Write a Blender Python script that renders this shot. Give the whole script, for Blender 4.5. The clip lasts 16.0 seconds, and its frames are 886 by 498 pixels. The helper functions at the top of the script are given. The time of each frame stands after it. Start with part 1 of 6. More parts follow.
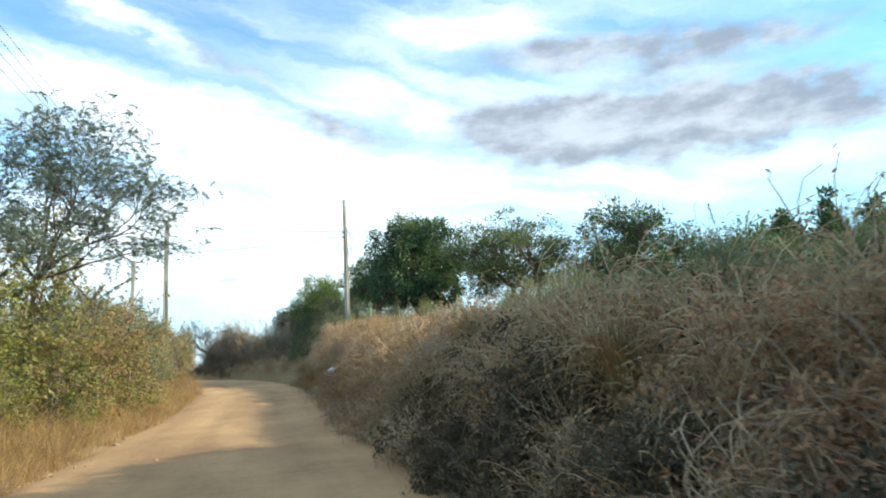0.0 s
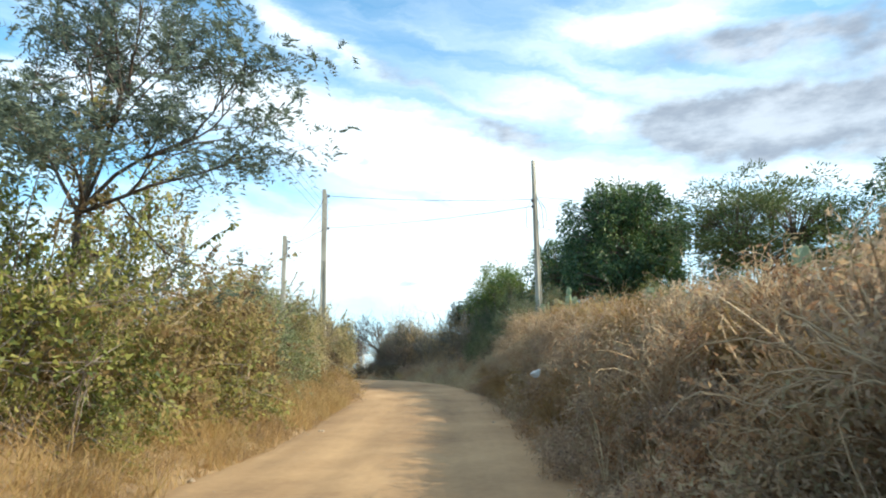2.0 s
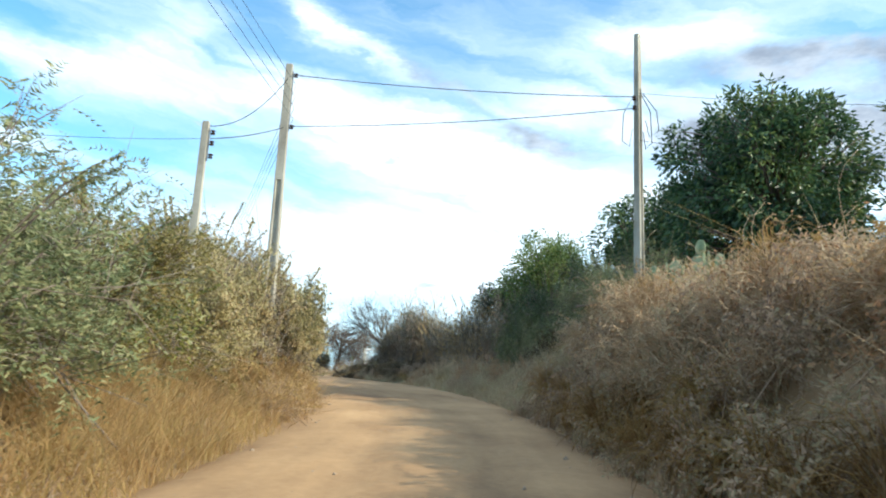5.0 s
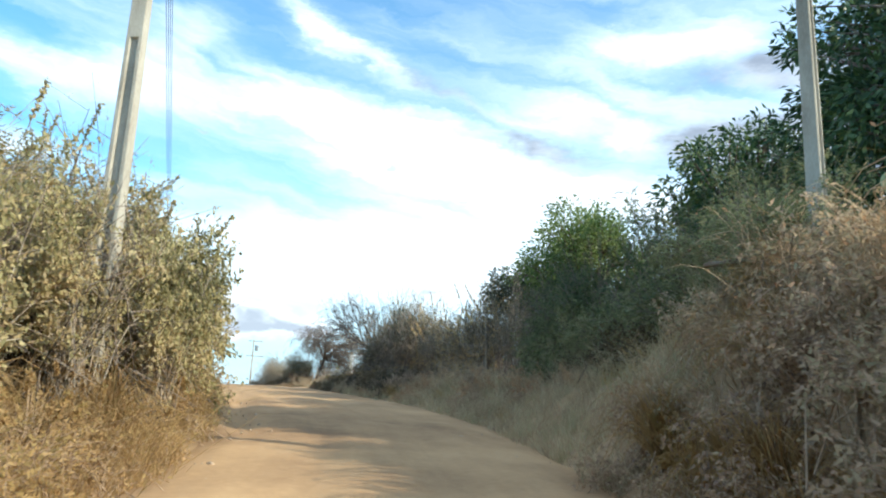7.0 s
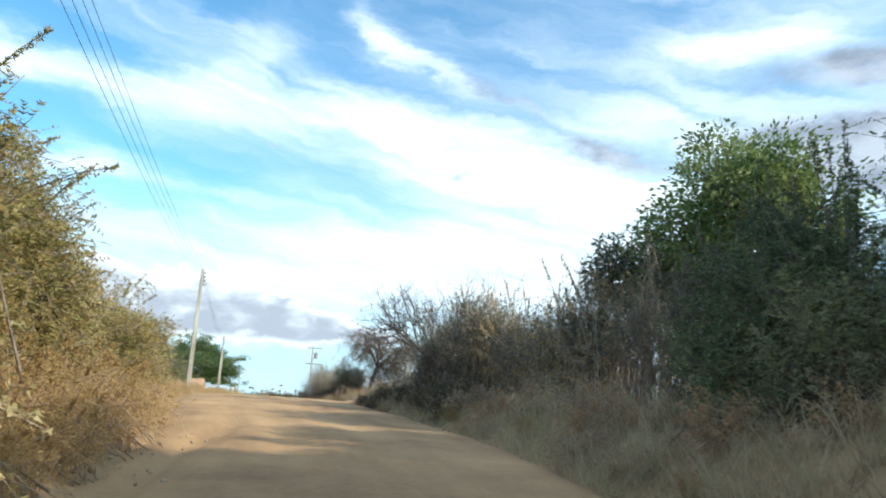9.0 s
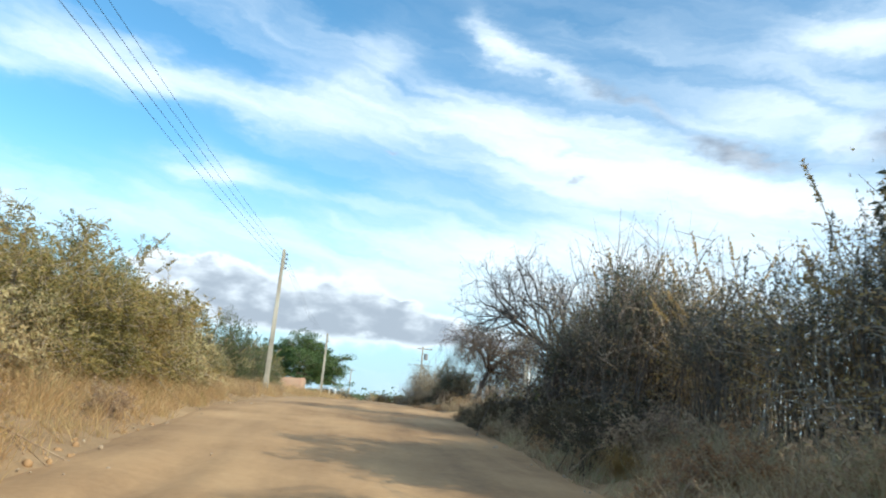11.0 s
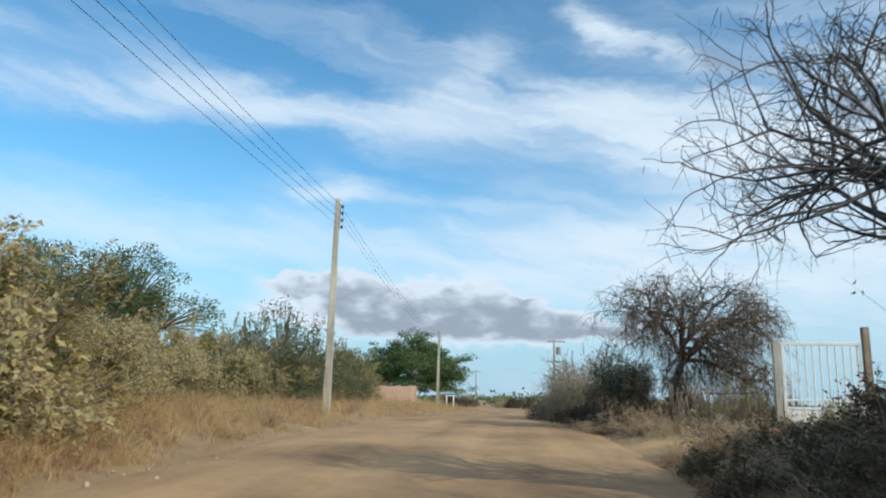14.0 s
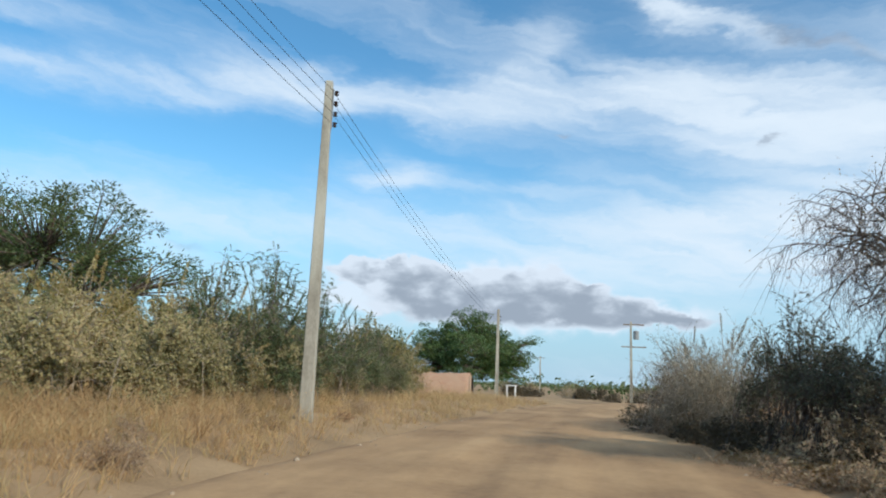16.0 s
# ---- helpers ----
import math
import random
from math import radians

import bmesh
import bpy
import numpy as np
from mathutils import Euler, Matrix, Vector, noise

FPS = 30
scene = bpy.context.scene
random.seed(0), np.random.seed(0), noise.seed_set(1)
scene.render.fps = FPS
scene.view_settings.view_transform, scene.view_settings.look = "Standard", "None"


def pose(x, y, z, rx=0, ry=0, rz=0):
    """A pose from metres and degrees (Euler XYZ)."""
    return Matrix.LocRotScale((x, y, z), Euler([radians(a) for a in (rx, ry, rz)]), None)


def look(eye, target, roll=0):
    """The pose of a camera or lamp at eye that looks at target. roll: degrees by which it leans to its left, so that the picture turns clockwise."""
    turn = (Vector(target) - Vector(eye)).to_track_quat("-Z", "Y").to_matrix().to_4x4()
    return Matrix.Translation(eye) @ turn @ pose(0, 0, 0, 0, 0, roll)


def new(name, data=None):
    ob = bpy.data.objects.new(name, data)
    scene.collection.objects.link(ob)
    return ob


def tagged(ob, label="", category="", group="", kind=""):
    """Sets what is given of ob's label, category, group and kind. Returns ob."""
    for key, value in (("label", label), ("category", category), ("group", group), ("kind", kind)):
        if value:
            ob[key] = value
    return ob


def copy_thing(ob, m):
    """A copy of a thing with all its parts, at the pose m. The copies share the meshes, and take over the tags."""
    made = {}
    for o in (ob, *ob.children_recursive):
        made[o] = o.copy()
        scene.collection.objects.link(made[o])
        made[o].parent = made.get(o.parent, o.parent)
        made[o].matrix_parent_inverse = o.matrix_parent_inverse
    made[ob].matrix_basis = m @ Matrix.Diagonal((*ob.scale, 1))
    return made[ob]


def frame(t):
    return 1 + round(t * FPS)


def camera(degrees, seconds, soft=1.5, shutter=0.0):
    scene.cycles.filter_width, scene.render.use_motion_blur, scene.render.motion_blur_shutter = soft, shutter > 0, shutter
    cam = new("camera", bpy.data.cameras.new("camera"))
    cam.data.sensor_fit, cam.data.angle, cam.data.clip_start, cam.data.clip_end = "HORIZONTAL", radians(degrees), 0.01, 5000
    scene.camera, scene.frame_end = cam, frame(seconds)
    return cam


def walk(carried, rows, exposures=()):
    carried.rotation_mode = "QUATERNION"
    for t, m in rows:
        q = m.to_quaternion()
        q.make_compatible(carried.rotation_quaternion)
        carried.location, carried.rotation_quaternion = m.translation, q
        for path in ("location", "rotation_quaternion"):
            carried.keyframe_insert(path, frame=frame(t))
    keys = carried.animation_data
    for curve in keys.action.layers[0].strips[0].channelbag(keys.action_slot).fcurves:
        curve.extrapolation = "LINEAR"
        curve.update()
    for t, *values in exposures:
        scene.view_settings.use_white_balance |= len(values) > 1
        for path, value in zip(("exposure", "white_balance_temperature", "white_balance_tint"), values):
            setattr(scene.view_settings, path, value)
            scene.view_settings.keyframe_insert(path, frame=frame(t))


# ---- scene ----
# ---------------------------------------------------------------- camera
cam = camera(65.3, 16.0, soft=2.0, shutter=0.15)
PATH = [
    (0, (2.317, 0.785, 1.54), (2.192, 2.751, 1.888), -3.13),
    (0.5, (1.764, 2.725, 1.561), (1.548, 4.682, 1.917), -2.87),
    (1, (1.21, 4.656, 1.593), (0.819, 6.583, 1.96), -2.15),
    (1.5, (0.631, 6.454, 1.627), (0.066, 8.336, 2.002), -1.03),
    (2, (-0.018, 8.261, 1.623), (-0.628, 10.127, 2.001), -0.89),
    (2.5, (-0.71, 10.122, 1.65), (-1.347, 11.98, 2.029), -0.47),
    (3, (-1.421, 11.998, 1.665), (-2.082, 13.847, 2.045), 0.65),
    (3.5, (-2.108, 13.844, 1.669), (-2.775, 15.69, 2.052), 1.75),
    (4, (-2.728, 15.63, 1.675), (-3.394, 17.476, 2.062), 2.45),
    (4.2, (-2.982, 16.371, 1.689), (-3.65, 18.217, 2.072), 2.55),
    (6.3, (-5.657, 24.44, 2.05), (-6.324, 26.284, 2.443), 2.85),
    (6.5, (-5.923, 25.187, 2.077), (-6.594, 27.03, 2.471), 2.85),
    (7, (-6.618, 27.048, 2.158), (-7.288, 28.888, 2.563), 2.65),
    (7.5, (-7.365, 28.894, 2.239), (-8.047, 30.727, 2.655), 2.36),
    (8, (-8.124, 30.743, 2.319), (-8.835, 32.564, 2.74), 2.59),
    (8.5, (-8.886, 32.589, 2.41), (-9.634, 34.396, 2.831), 2.61),
    (9, (-9.711, 34.482, 2.509), (-10.557, 36.245, 2.929), 3.19),
    (9.5, (-10.567, 36.388, 2.596), (-11.539, 38.085, 3.011), 3.79),
    (10, (-11.468, 38.256, 2.646), (-12.476, 39.934, 3.06), 4.62),
    (10.2, (-11.882, 39.0, 2.67), (-12.904, 40.668, 3.085), 4.94),
    (12.3, (-17.431, 46.779, 3.016), (-18.74, 48.239, 3.406), 3.29),
    (12.5, (-17.973, 47.508, 3.037), (-19.291, 48.961, 3.427), 3.00),
    (13, (-19.349, 49.292, 3.07), (-20.682, 50.73, 3.462), 2.52),
    (13.5, (-20.763, 51.041, 3.116), (-22.122, 52.455, 3.506), 2.04),
    (14, (-22.27, 52.752, 3.158), (-23.664, 54.132, 3.547), 1.47),
    (14.5, (-23.86, 54.454, 3.191), (-25.293, 55.795, 3.575), 1.31),
    (15, (-25.5, 56.171, 3.221), (-26.971, 57.473, 3.595), 1.35),
    (15.5, (-27.181, 57.885, 3.267), (-28.68, 59.158, 3.629), 1.78),
    (16, (-28.864, 59.627, 3.317), (-30.384, 60.881, 3.66), 2.29),
]
EXPOSURES = [(0.0, 1.02, 6050, 3), (4.0, 1.02, 5900, 3), (7.2, 1.07, 5780, 3), (9.5, 0.78, 5800, 3), (13.0, 0.6, 5850, 4), (13.5, 0.52, 5850, 4), (14.1, 0.1, 5680, 5), (14.5, -0.02, 5700, 6), (15.4, 0.04, 5720, 6), (16.0, 0.17, 5700, 6)]
walk(cam, [(t, look(eye, target, roll)) for t, eye, target, roll in PATH], EXPOSURES)

# ---------------------------------------------------------------- daylight
SUN_FROM = Vector((1.0, 0.02, 0.0)).normalized()
SUN_ELEV = 31.0
world = bpy.data.worlds.new("sky")
scene.world = world
world.use_nodes = True
wt = world.node_tree
wt.nodes.clear()


def wnode(kind, **props):
    n = wt.nodes.new(kind)
    for k, v in props.items():
        if k == "op":
            n.operation = v
        elif k == "inputs":
            for i, val in v.items():
                if isinstance(val, bpy.types.NodeSocket):
                    wt.links.new(val, n.inputs[i])
                else:
                    n.inputs[i].default_value = val
    return n


def wm(op, a, b=0.0, c=0.0):
    return wnode("ShaderNodeMath", op=op, inputs={0: a, 1: b, 2: c}).outputs[0]


sky = wt.nodes.new("ShaderNodeTexSky")
sky.sky_type = "NISHITA"
sky.sun_disc = False
sky.sun_elevation = radians(SUN_ELEV)
sky.sun_rotation = math.atan2(SUN_FROM.x, SUN_FROM.y)
sky.air_density, sky.dust_density, sky.ozone_density = 1.0, 0.6, 1.6
coord = wt.nodes.new("ShaderNodeTexCoord")
sep = wnode("ShaderNodeSeparateXYZ", inputs={0: coord.outputs["Generated"]})
AZ = wm("MULTIPLY", wm("ARCTAN2", wm("MULTIPLY", sep.outputs[0], -1.0), sep.outputs[1]), 57.2958)
EL = wm("MULTIPLY", wm("ARCSINE", sep.outputs[2]), 57.2958)
# slow wandering of the cloud edges
wob = wnode("ShaderNodeTexNoise", inputs={"Vector": wnode("ShaderNodeCombineXYZ", inputs={0: wm("MULTIPLY", AZ, 0.11), 1: wm("MULTIPLY", EL, 0.26), 2: 1.7}).outputs[0], "Scale": 1.0, "Detail": 6.0, "Roughness": 0.62})
wobs = wnode("ShaderNodeSeparateColor", inputs={0: wob.outputs["Color"]})
AZW = wm("ADD", AZ, wm("MULTIPLY", wm("SUBTRACT", wobs.outputs[0], 0.5), 11.0))
ELW = wm("ADD", EL, wm("MULTIPLY", wm("SUBTRACT", wobs.outputs[1], 0.5), 4.4))


lump = wnode("ShaderNodeTexNoise", inputs={"Vector": wnode("ShaderNodeCombineXYZ", inputs={0: wm("MULTIPLY", AZ, 0.42), 1: wm("MULTIPLY", EL, 0.6), 2: 6.1}).outputs[0], "Scale": 1.0, "Detail": 4.0, "Roughness": 0.5})


def cloud_blob(az, el, raz, rel, amp, tilt=0.0, lumpy=False):
    da = wm("SUBTRACT", AZ if lumpy else AZW, az)
    de = wm("SUBTRACT", wm("SUBTRACT", ELL if lumpy else ELW, el), wm("MULTIPLY", da, tilt))
    q = wm("ADD", wm("POWER", wm("ABSOLUTE", wm("DIVIDE", da, raz)), 2.0), wm("POWER", wm("ABSOLUTE", wm("DIVIDE", de, rel)), 2.0))
    return wm("MULTIPLY", wm("EXPONENT", wm("MULTIPLY", q, -1.0)), amp)


def blob_sum(rows, lumpy=False):
    total = None
    for row in rows:
        b = cloud_blob(*row, lumpy=lumpy and row[1] < 12)
        total = b if total is None else wm("ADD", total, b)
    return total


def sky_noise(ka, ke, seed, detail, rough, slope=0.0):
    v = wm("SUBTRACT", ELW, wm("MULTIPLY", AZW, slope)) if slope else EL
    c = wnode("ShaderNodeCombineXYZ", inputs={0: wm("MULTIPLY", AZW if slope else AZ, ka), 1: wm("MULTIPLY", v, ke), 2: seed})
    return wnode("ShaderNodeTexNoise", inputs={"Vector": c.outputs[0], "Scale": 1.0, "Detail": detail, "Roughness": rough}).outputs[0]


def sky_range(fac, lo, hi, out_lo=0.0, out_hi=1.0):
    n = wnode("ShaderNodeMapRange", inputs={0: fac, 1: lo, 2: hi, 3: out_lo, 4: out_hi})
    n.interpolation_type = "SMOOTHSTEP"
    return n.outputs[0]


def sky_mix(fac, a, b):
    n = wnode("ShaderNodeMix")
    n.data_type = "RGBA"
    for i, v in ((0, fac), (6, a), (7, b)):
        if isinstance(v, bpy.types.NodeSocket):
            wt.links.new(v, n.inputs[i])
        else:
            n.inputs[i].default_value = (*v, 1)
    return n.outputs[2]


# high thin white bands and wisps: azimuth, elevation, half widths, strength, inclination
white_rows = [
    (78.0, 20.4, 11.0, 1.1, 0.75, -0.05), (64.0, 22.0, 8.0, 1.3, 0.9, -0.02), (53.0, 21.4, 6.0, 1.1, 0.8, 0.1), (84.0, 24.0, 5.0, 0.8, 0.4, 0.0),
    (42.0, 21.9, 8.0, 1.6, 0.95, 0.0), (31.0, 21.4, 8.0, 2.3, 1.2, 0.12), (20.5, 19.3, 8.0, 2.2, 1.2, 0.2), (12.5, 17.6, 6.0, 1.4, 1.0, 0.2), (25.0, 17.2, 10.0, 1.5, 0.6, 0.1),
    (54.5, 15.6, 3.6, 1.2, 1.0, 0.0), (47.0, 15.0, 9.0, 0.6, 0.3, 0.0), (44.0, 25.0, 3.6, 2.6, 0.5, -0.6), (31.4, 28.8, 2.0, 1.2, 1.3, 0.5), (27.0, 26.4, 3.0, 0.8, 0.6, 0.45),
    (36.0, 10.5, 13.0, 2.6, 0.75, 0.0), (57.0, 11.5, 12.0, 2.2, 0.5, 0.0), (19.0, 9.5, 14.0, 4.2, 1.2, 0.0), (23.0, 12.6, 12.0, 1.6, 0.6, 0.0), (77.0, 11.0, 14.0, 2.2, 0.5, 0.0),
    (1.0, 27.6, 6.0, 1.6, 1.3, 0.0), (3.6, 20.3, 1.6, 1.2, 1.0, 0.0), (10.0, 22.6, 5.0, 1.4, 0.7, 0.0), (6.0, 20.0, 28.0, 12.0, 0.35, 0.0), (5.0, 15.0, 12.0, 2.0, 0.9, 0.0), (-18.0, 14.0, 14.0, 2.0, 0.8, 0.0),
]
# grey undersides
dark_rows = [
    (10.8, 19.9, 4.6, 1.1, 0.85, 0.18), (-4.0, 19.0, 6.5, 2.6, 1.5, 0.12), (-14.0, 18.6, 8.0, 2.8, 1.5, 0.1), (-25.0, 18.0, 8.0, 2.4, 1.3, 0.1), (-9.0, 25.0, 9.0, 1.2, 0.9, 0.0), (-22.0, 23.4, 9.0, 1.5, 0.9, 0.0),
    (21.5, 24.4, 5.4, 1.0, 0.62, 0.42), (41.0, 19.2, 1.7, 0.35, 0.6, 0.0), (24.2, 18.0, 1.3, 0.35, 0.55, -0.25), (21.5, 8.2, 2.2, 0.35, 0.7, 0.0), (71.0, 8.8, 3.0, 0.5, 0.5, 0.0),
]
streak = sky_noise(0.03, 0.2, 4.2, 6.0, 0.52, 0.16)
feather = sky_noise(0.07, 0.5, 9.0, 7.0, 0.54, 0.2)
thin = wm("MULTIPLY", wm("MAXIMUM", wm("SUBTRACT", streak, 0.48), 0.0), 1.5)
fill_veil = wnode("ShaderNodeMapRange", inputs={0: EL, 1: 31.0, 2: 58.0, 3: 0.0, 4: 0.7})  # unseen cloud thickening towards the zenith, added for fill light
cover = wm("ADD", wm("ADD", thin, fill_veil.outputs[0]), wm("MULTIPLY", blob_sum(white_rows), 1.05))
cover = wm("MULTIPLY", cover, sky_range(feather, 0.28, 0.7, 0.4, 1.4))
cover_c = wm("SUBTRACT", 1.0, wm("EXPONENT", wm("MULTIPLY", cover, -1.15)))
SKY_GAIN, CLOUD = 0.137, 0.78
blue = wnode("ShaderNodeVectorMath", op="MULTIPLY", inputs={0: sky.outputs[0], 1: (SKY_GAIN * 0.665, SKY_GAIN * 1.0, SKY_GAIN * 1.02)}).outputs[0]
mixed = sky_mix(sky_range(EL, -1.0, 19.0, 0.9, 0.0), blue, (0.42, 0.555, 0.64))
mixed = sky_mix(cover_c, mixed, (CLOUD * 0.975, CLOUD, CLOUD * 1.01))
dark_m = sky_range(wm("MULTIPLY", blob_sum(dark_rows), wm("ADD", wm("MULTIPLY", lump.outputs[0], 1.5), 0.25)), 0.15, 1.0, 0.0, 0.92)
puff = sky_range(sky_noise(0.16, 0.4, 3.0, 6.0, 0.58), 0.36, 0.68)
mixed = sky_mix(dark_m, mixed, sky_mix(puff, (0.215, 0.23, 0.27), (0.43, 0.445, 0.48)))
# the low flat-bottomed cumulus: its heaped top, its level base and the lit heads behind it
heap = wnode("ShaderNodeTexNoise", inputs={"Vector": wnode("ShaderNodeCombineXYZ", inputs={0: wm("MULTIPLY", AZ, 0.4), 1: wm("MULTIPLY", EL, 0.62), 2: 6.1}).outputs[0], "Scale": 1.0, "Detail": 4.5, "Roughness": 0.5}).outputs[0]
ELL = wm("ADD", EL, wm("MULTIPLY", wm("SUBTRACT", heap, 0.5), 3.2))
heads = blob_sum([(57.2, 7.7, 3.4, 0.95, 1.1, 0.0), (52.5, 7.7, 3.0, 1.1, 1.1, 0.0), (50.0, 5.6, 6.0, 2.0, 1.2, 0.0), (43.6, 6.1, 4.4, 2.2, 1.3, 0.0), (38.5, 5.2, 4.2, 1.6, 1.15, 0.06), (33.0, 4.6, 4.6, 0.85, 1.0, 0.0), (38.0, 7.0, 0.9, 0.3, 0.7, 0.0)], True)
base_cut = sky_range(wm("ADD", EL, wm("MULTIPLY", wm("SUBTRACT", heap, 0.5), 0.9)), 3.5, 4.2)
rim = wm("ADD", wm("MULTIPLY", heads, 1.3), blob_sum([(58.0, 5.6, 3.6, 1.0, 1.2, 0.0), (34.5, 5.2, 4.0, 0.7, 0.9, 0.0), (57.0, 2.6, 3.0, 1.0, 0.8, 0.0), (45.0, 8.2, 6.0, 1.2, 0.5, 0.0)], True))
mixed = sky_mix(sky_range(rim, 0.15, 1.1, 0.0, 0.85), mixed, (0.76, 0.765, 0.78))
fluff = sky_noise(0.42, 0.75, 12.0, 5.0, 0.5)
body = wm("MULTIPLY", sky_range(wm("ADD", heads, wm("MULTIPLY", wm("SUBTRACT", fluff, 0.5), 0.8)), 0.36, 0.56), base_cut)
depth = wm("ADD", wm("MULTIPLY", wm("SUBTRACT", EL, 4.6), 0.1), wm("MULTIPLY", wm("SUBTRACT", fluff, 0.46), 1.6))
depth = wm("ADD", depth, sky_range(heads, 0.45, 1.1, 0.45, 0.0))
mixed = sky_mix(wm("MULTIPLY", body, 0.93), mixed, sky_mix(sky_range(depth, 0.0, 0.8), (0.31, 0.335, 0.375), (0.70, 0.715, 0.735)))
bg = wnode("ShaderNodeBackground", inputs={0: mixed, 1: 1.0})
wout = wnode("ShaderNodeOutputWorld", inputs={0: bg.outputs[0]})

sun_data = bpy.data.lights.new("sun", "SUN")
sun_data.energy, sun_data.angle, sun_data.color = 3.35, radians(0.6), (1.0, 0.83, 0.61)
sun = new("sun", sun_data)
sun_dir = SUN_FROM * math.cos(radians(SUN_ELEV)) + Vector((0, 0, math.sin(radians(SUN_ELEV))))
sun.matrix_world = look(sun_dir * 100, (0, 0, 0))


# ---------------------------------------------------------------- materials
def material(name):
    m = bpy.data.materials.new(name)
    m.use_nodes = True
    nt = m.node_tree
    nt.nodes.clear()
    out = nt.nodes.new("ShaderNodeOutputMaterial")
    return m, nt, out


def nd(nt, kind, inputs=None, op=None):
    n = nt.nodes.new(kind)
    if op:
        n.operation = op
    for i, val in (inputs or {}).items():
        if isinstance(val, bpy.types.NodeSocket):
            nt.links.new(val, n.inputs[i])
        else:
            n.inputs[i].default_value = val
    return n


def ramp(nt, fac, stops):
    n = nt.nodes.new("ShaderNodeValToRGB")
    el = n.color_ramp.elements
    while len(el) < len(stops):
        el.new(0.5)
    for e, (p, c) in zip(el, stops):
        e.position, e.color = p, (*c, 1)
    nt.links.new(fac, n.inputs[0])
    return n.outputs[0]


def mixc(nt, fac, a, b, mode="MIX"):
    n = nt.nodes.new("ShaderNodeMix")
    n.data_type, n.blend_type = "RGBA", mode
    for i, v in ((0, fac), (6, a), (7, b)):
        if isinstance(v, bpy.types.NodeSocket):
            nt.links.new(v, n.inputs[i])
        else:
            n.inputs[i].default_value = v if i == 0 else (*v, 1)
    return n.outputs[2]


def noise_tex(nt, scale, detail=5.0, rough=0.55, vec=None):
    v = vec or nt.nodes.new("ShaderNodeTexCoord").outputs["Object"]
    return nd(nt, "ShaderNodeTexNoise", {"Vector": v, "Scale": scale, "Detail": detail, "Roughness": rough})


def world_pos(nt, scale=(1, 1, 1)):
    g = nt.nodes.new("ShaderNodeNewGeometry")
    return nd(nt, "ShaderNodeVectorMath", {0: g.outputs["Position"], 1: scale}, "MULTIPLY").outputs[0]


def leaf_material(name, stops, translucent=0.35, rough=0.55, patch=0.5):
    """Leaves: each one takes its own hue, and whole sprays drift between the hues."""
    m, nt, out = material(name)
    g = nt.nodes.new("ShaderNodeNewGeometry")
    big = noise_tex(nt, patch, 2.0, vec=g.outputs["Position"])
    f = nd(nt, "ShaderNodeMath", {0: g.outputs["Random Per Island"], 1: 0.62}, "MULTIPLY").outputs[0]
    b = nd(nt, "ShaderNodeMath", {0: big.outputs[0], 1: 1.5, 2: -0.45}, "MULTIPLY_ADD").outputs[0]
    s = nd(nt, "ShaderNodeMath", {0: f, 1: b}, "ADD").outputs[0]
    col = ramp(nt, s, stops)
    p = nd(nt, "ShaderNodeBsdfPrincipled", {"Base Color": col, "Roughness": rough})
    p.inputs["Specular IOR Level"].default_value = 0.3
    tr = nd(nt, "ShaderNodeBsdfTranslucent", {0: col})
    mx = nd(nt, "ShaderNodeMixShader", {0: translucent, 1: p.outputs[0], 2: tr.outputs[0]})
    nt.links.new(mx.outputs[0], out.inputs[0])
    return m


def rough_material(name, stops, scale=6.0, bump=0.4, rough=0.9, fine=60.0, vecscale=None):
    m, nt, out = material(name)
    v = world_pos(nt, vecscale or (1, 1, 1))
    a = noise_tex(nt, scale, 6.0, 0.6, v)
    f = noise_tex(nt, fine, 4.0, 0.6, v)
    s = nd(nt, "ShaderNodeMath", {0: a.outputs[0], 1: nd(nt, "ShaderNodeMath", {0: f.outputs[0], 1: 0.35, 2: -0.17}, "MULTIPLY_ADD").outputs[0]}, "ADD").outputs[0]
    col = ramp(nt, s, stops)
    bp = nd(nt, "ShaderNodeBump", {"Height": s, "Strength": bump, "Distance": 0.02})
    p = nd(nt, "ShaderNodeBsdfPrincipled", {"Base Color": col, "Roughness": rough, "Normal": bp.outputs[0]})
    p.inputs["Specular IOR Level"].default_value = 0.2
    nt.links.new(p.outputs[0], out.inputs[0])
    return m


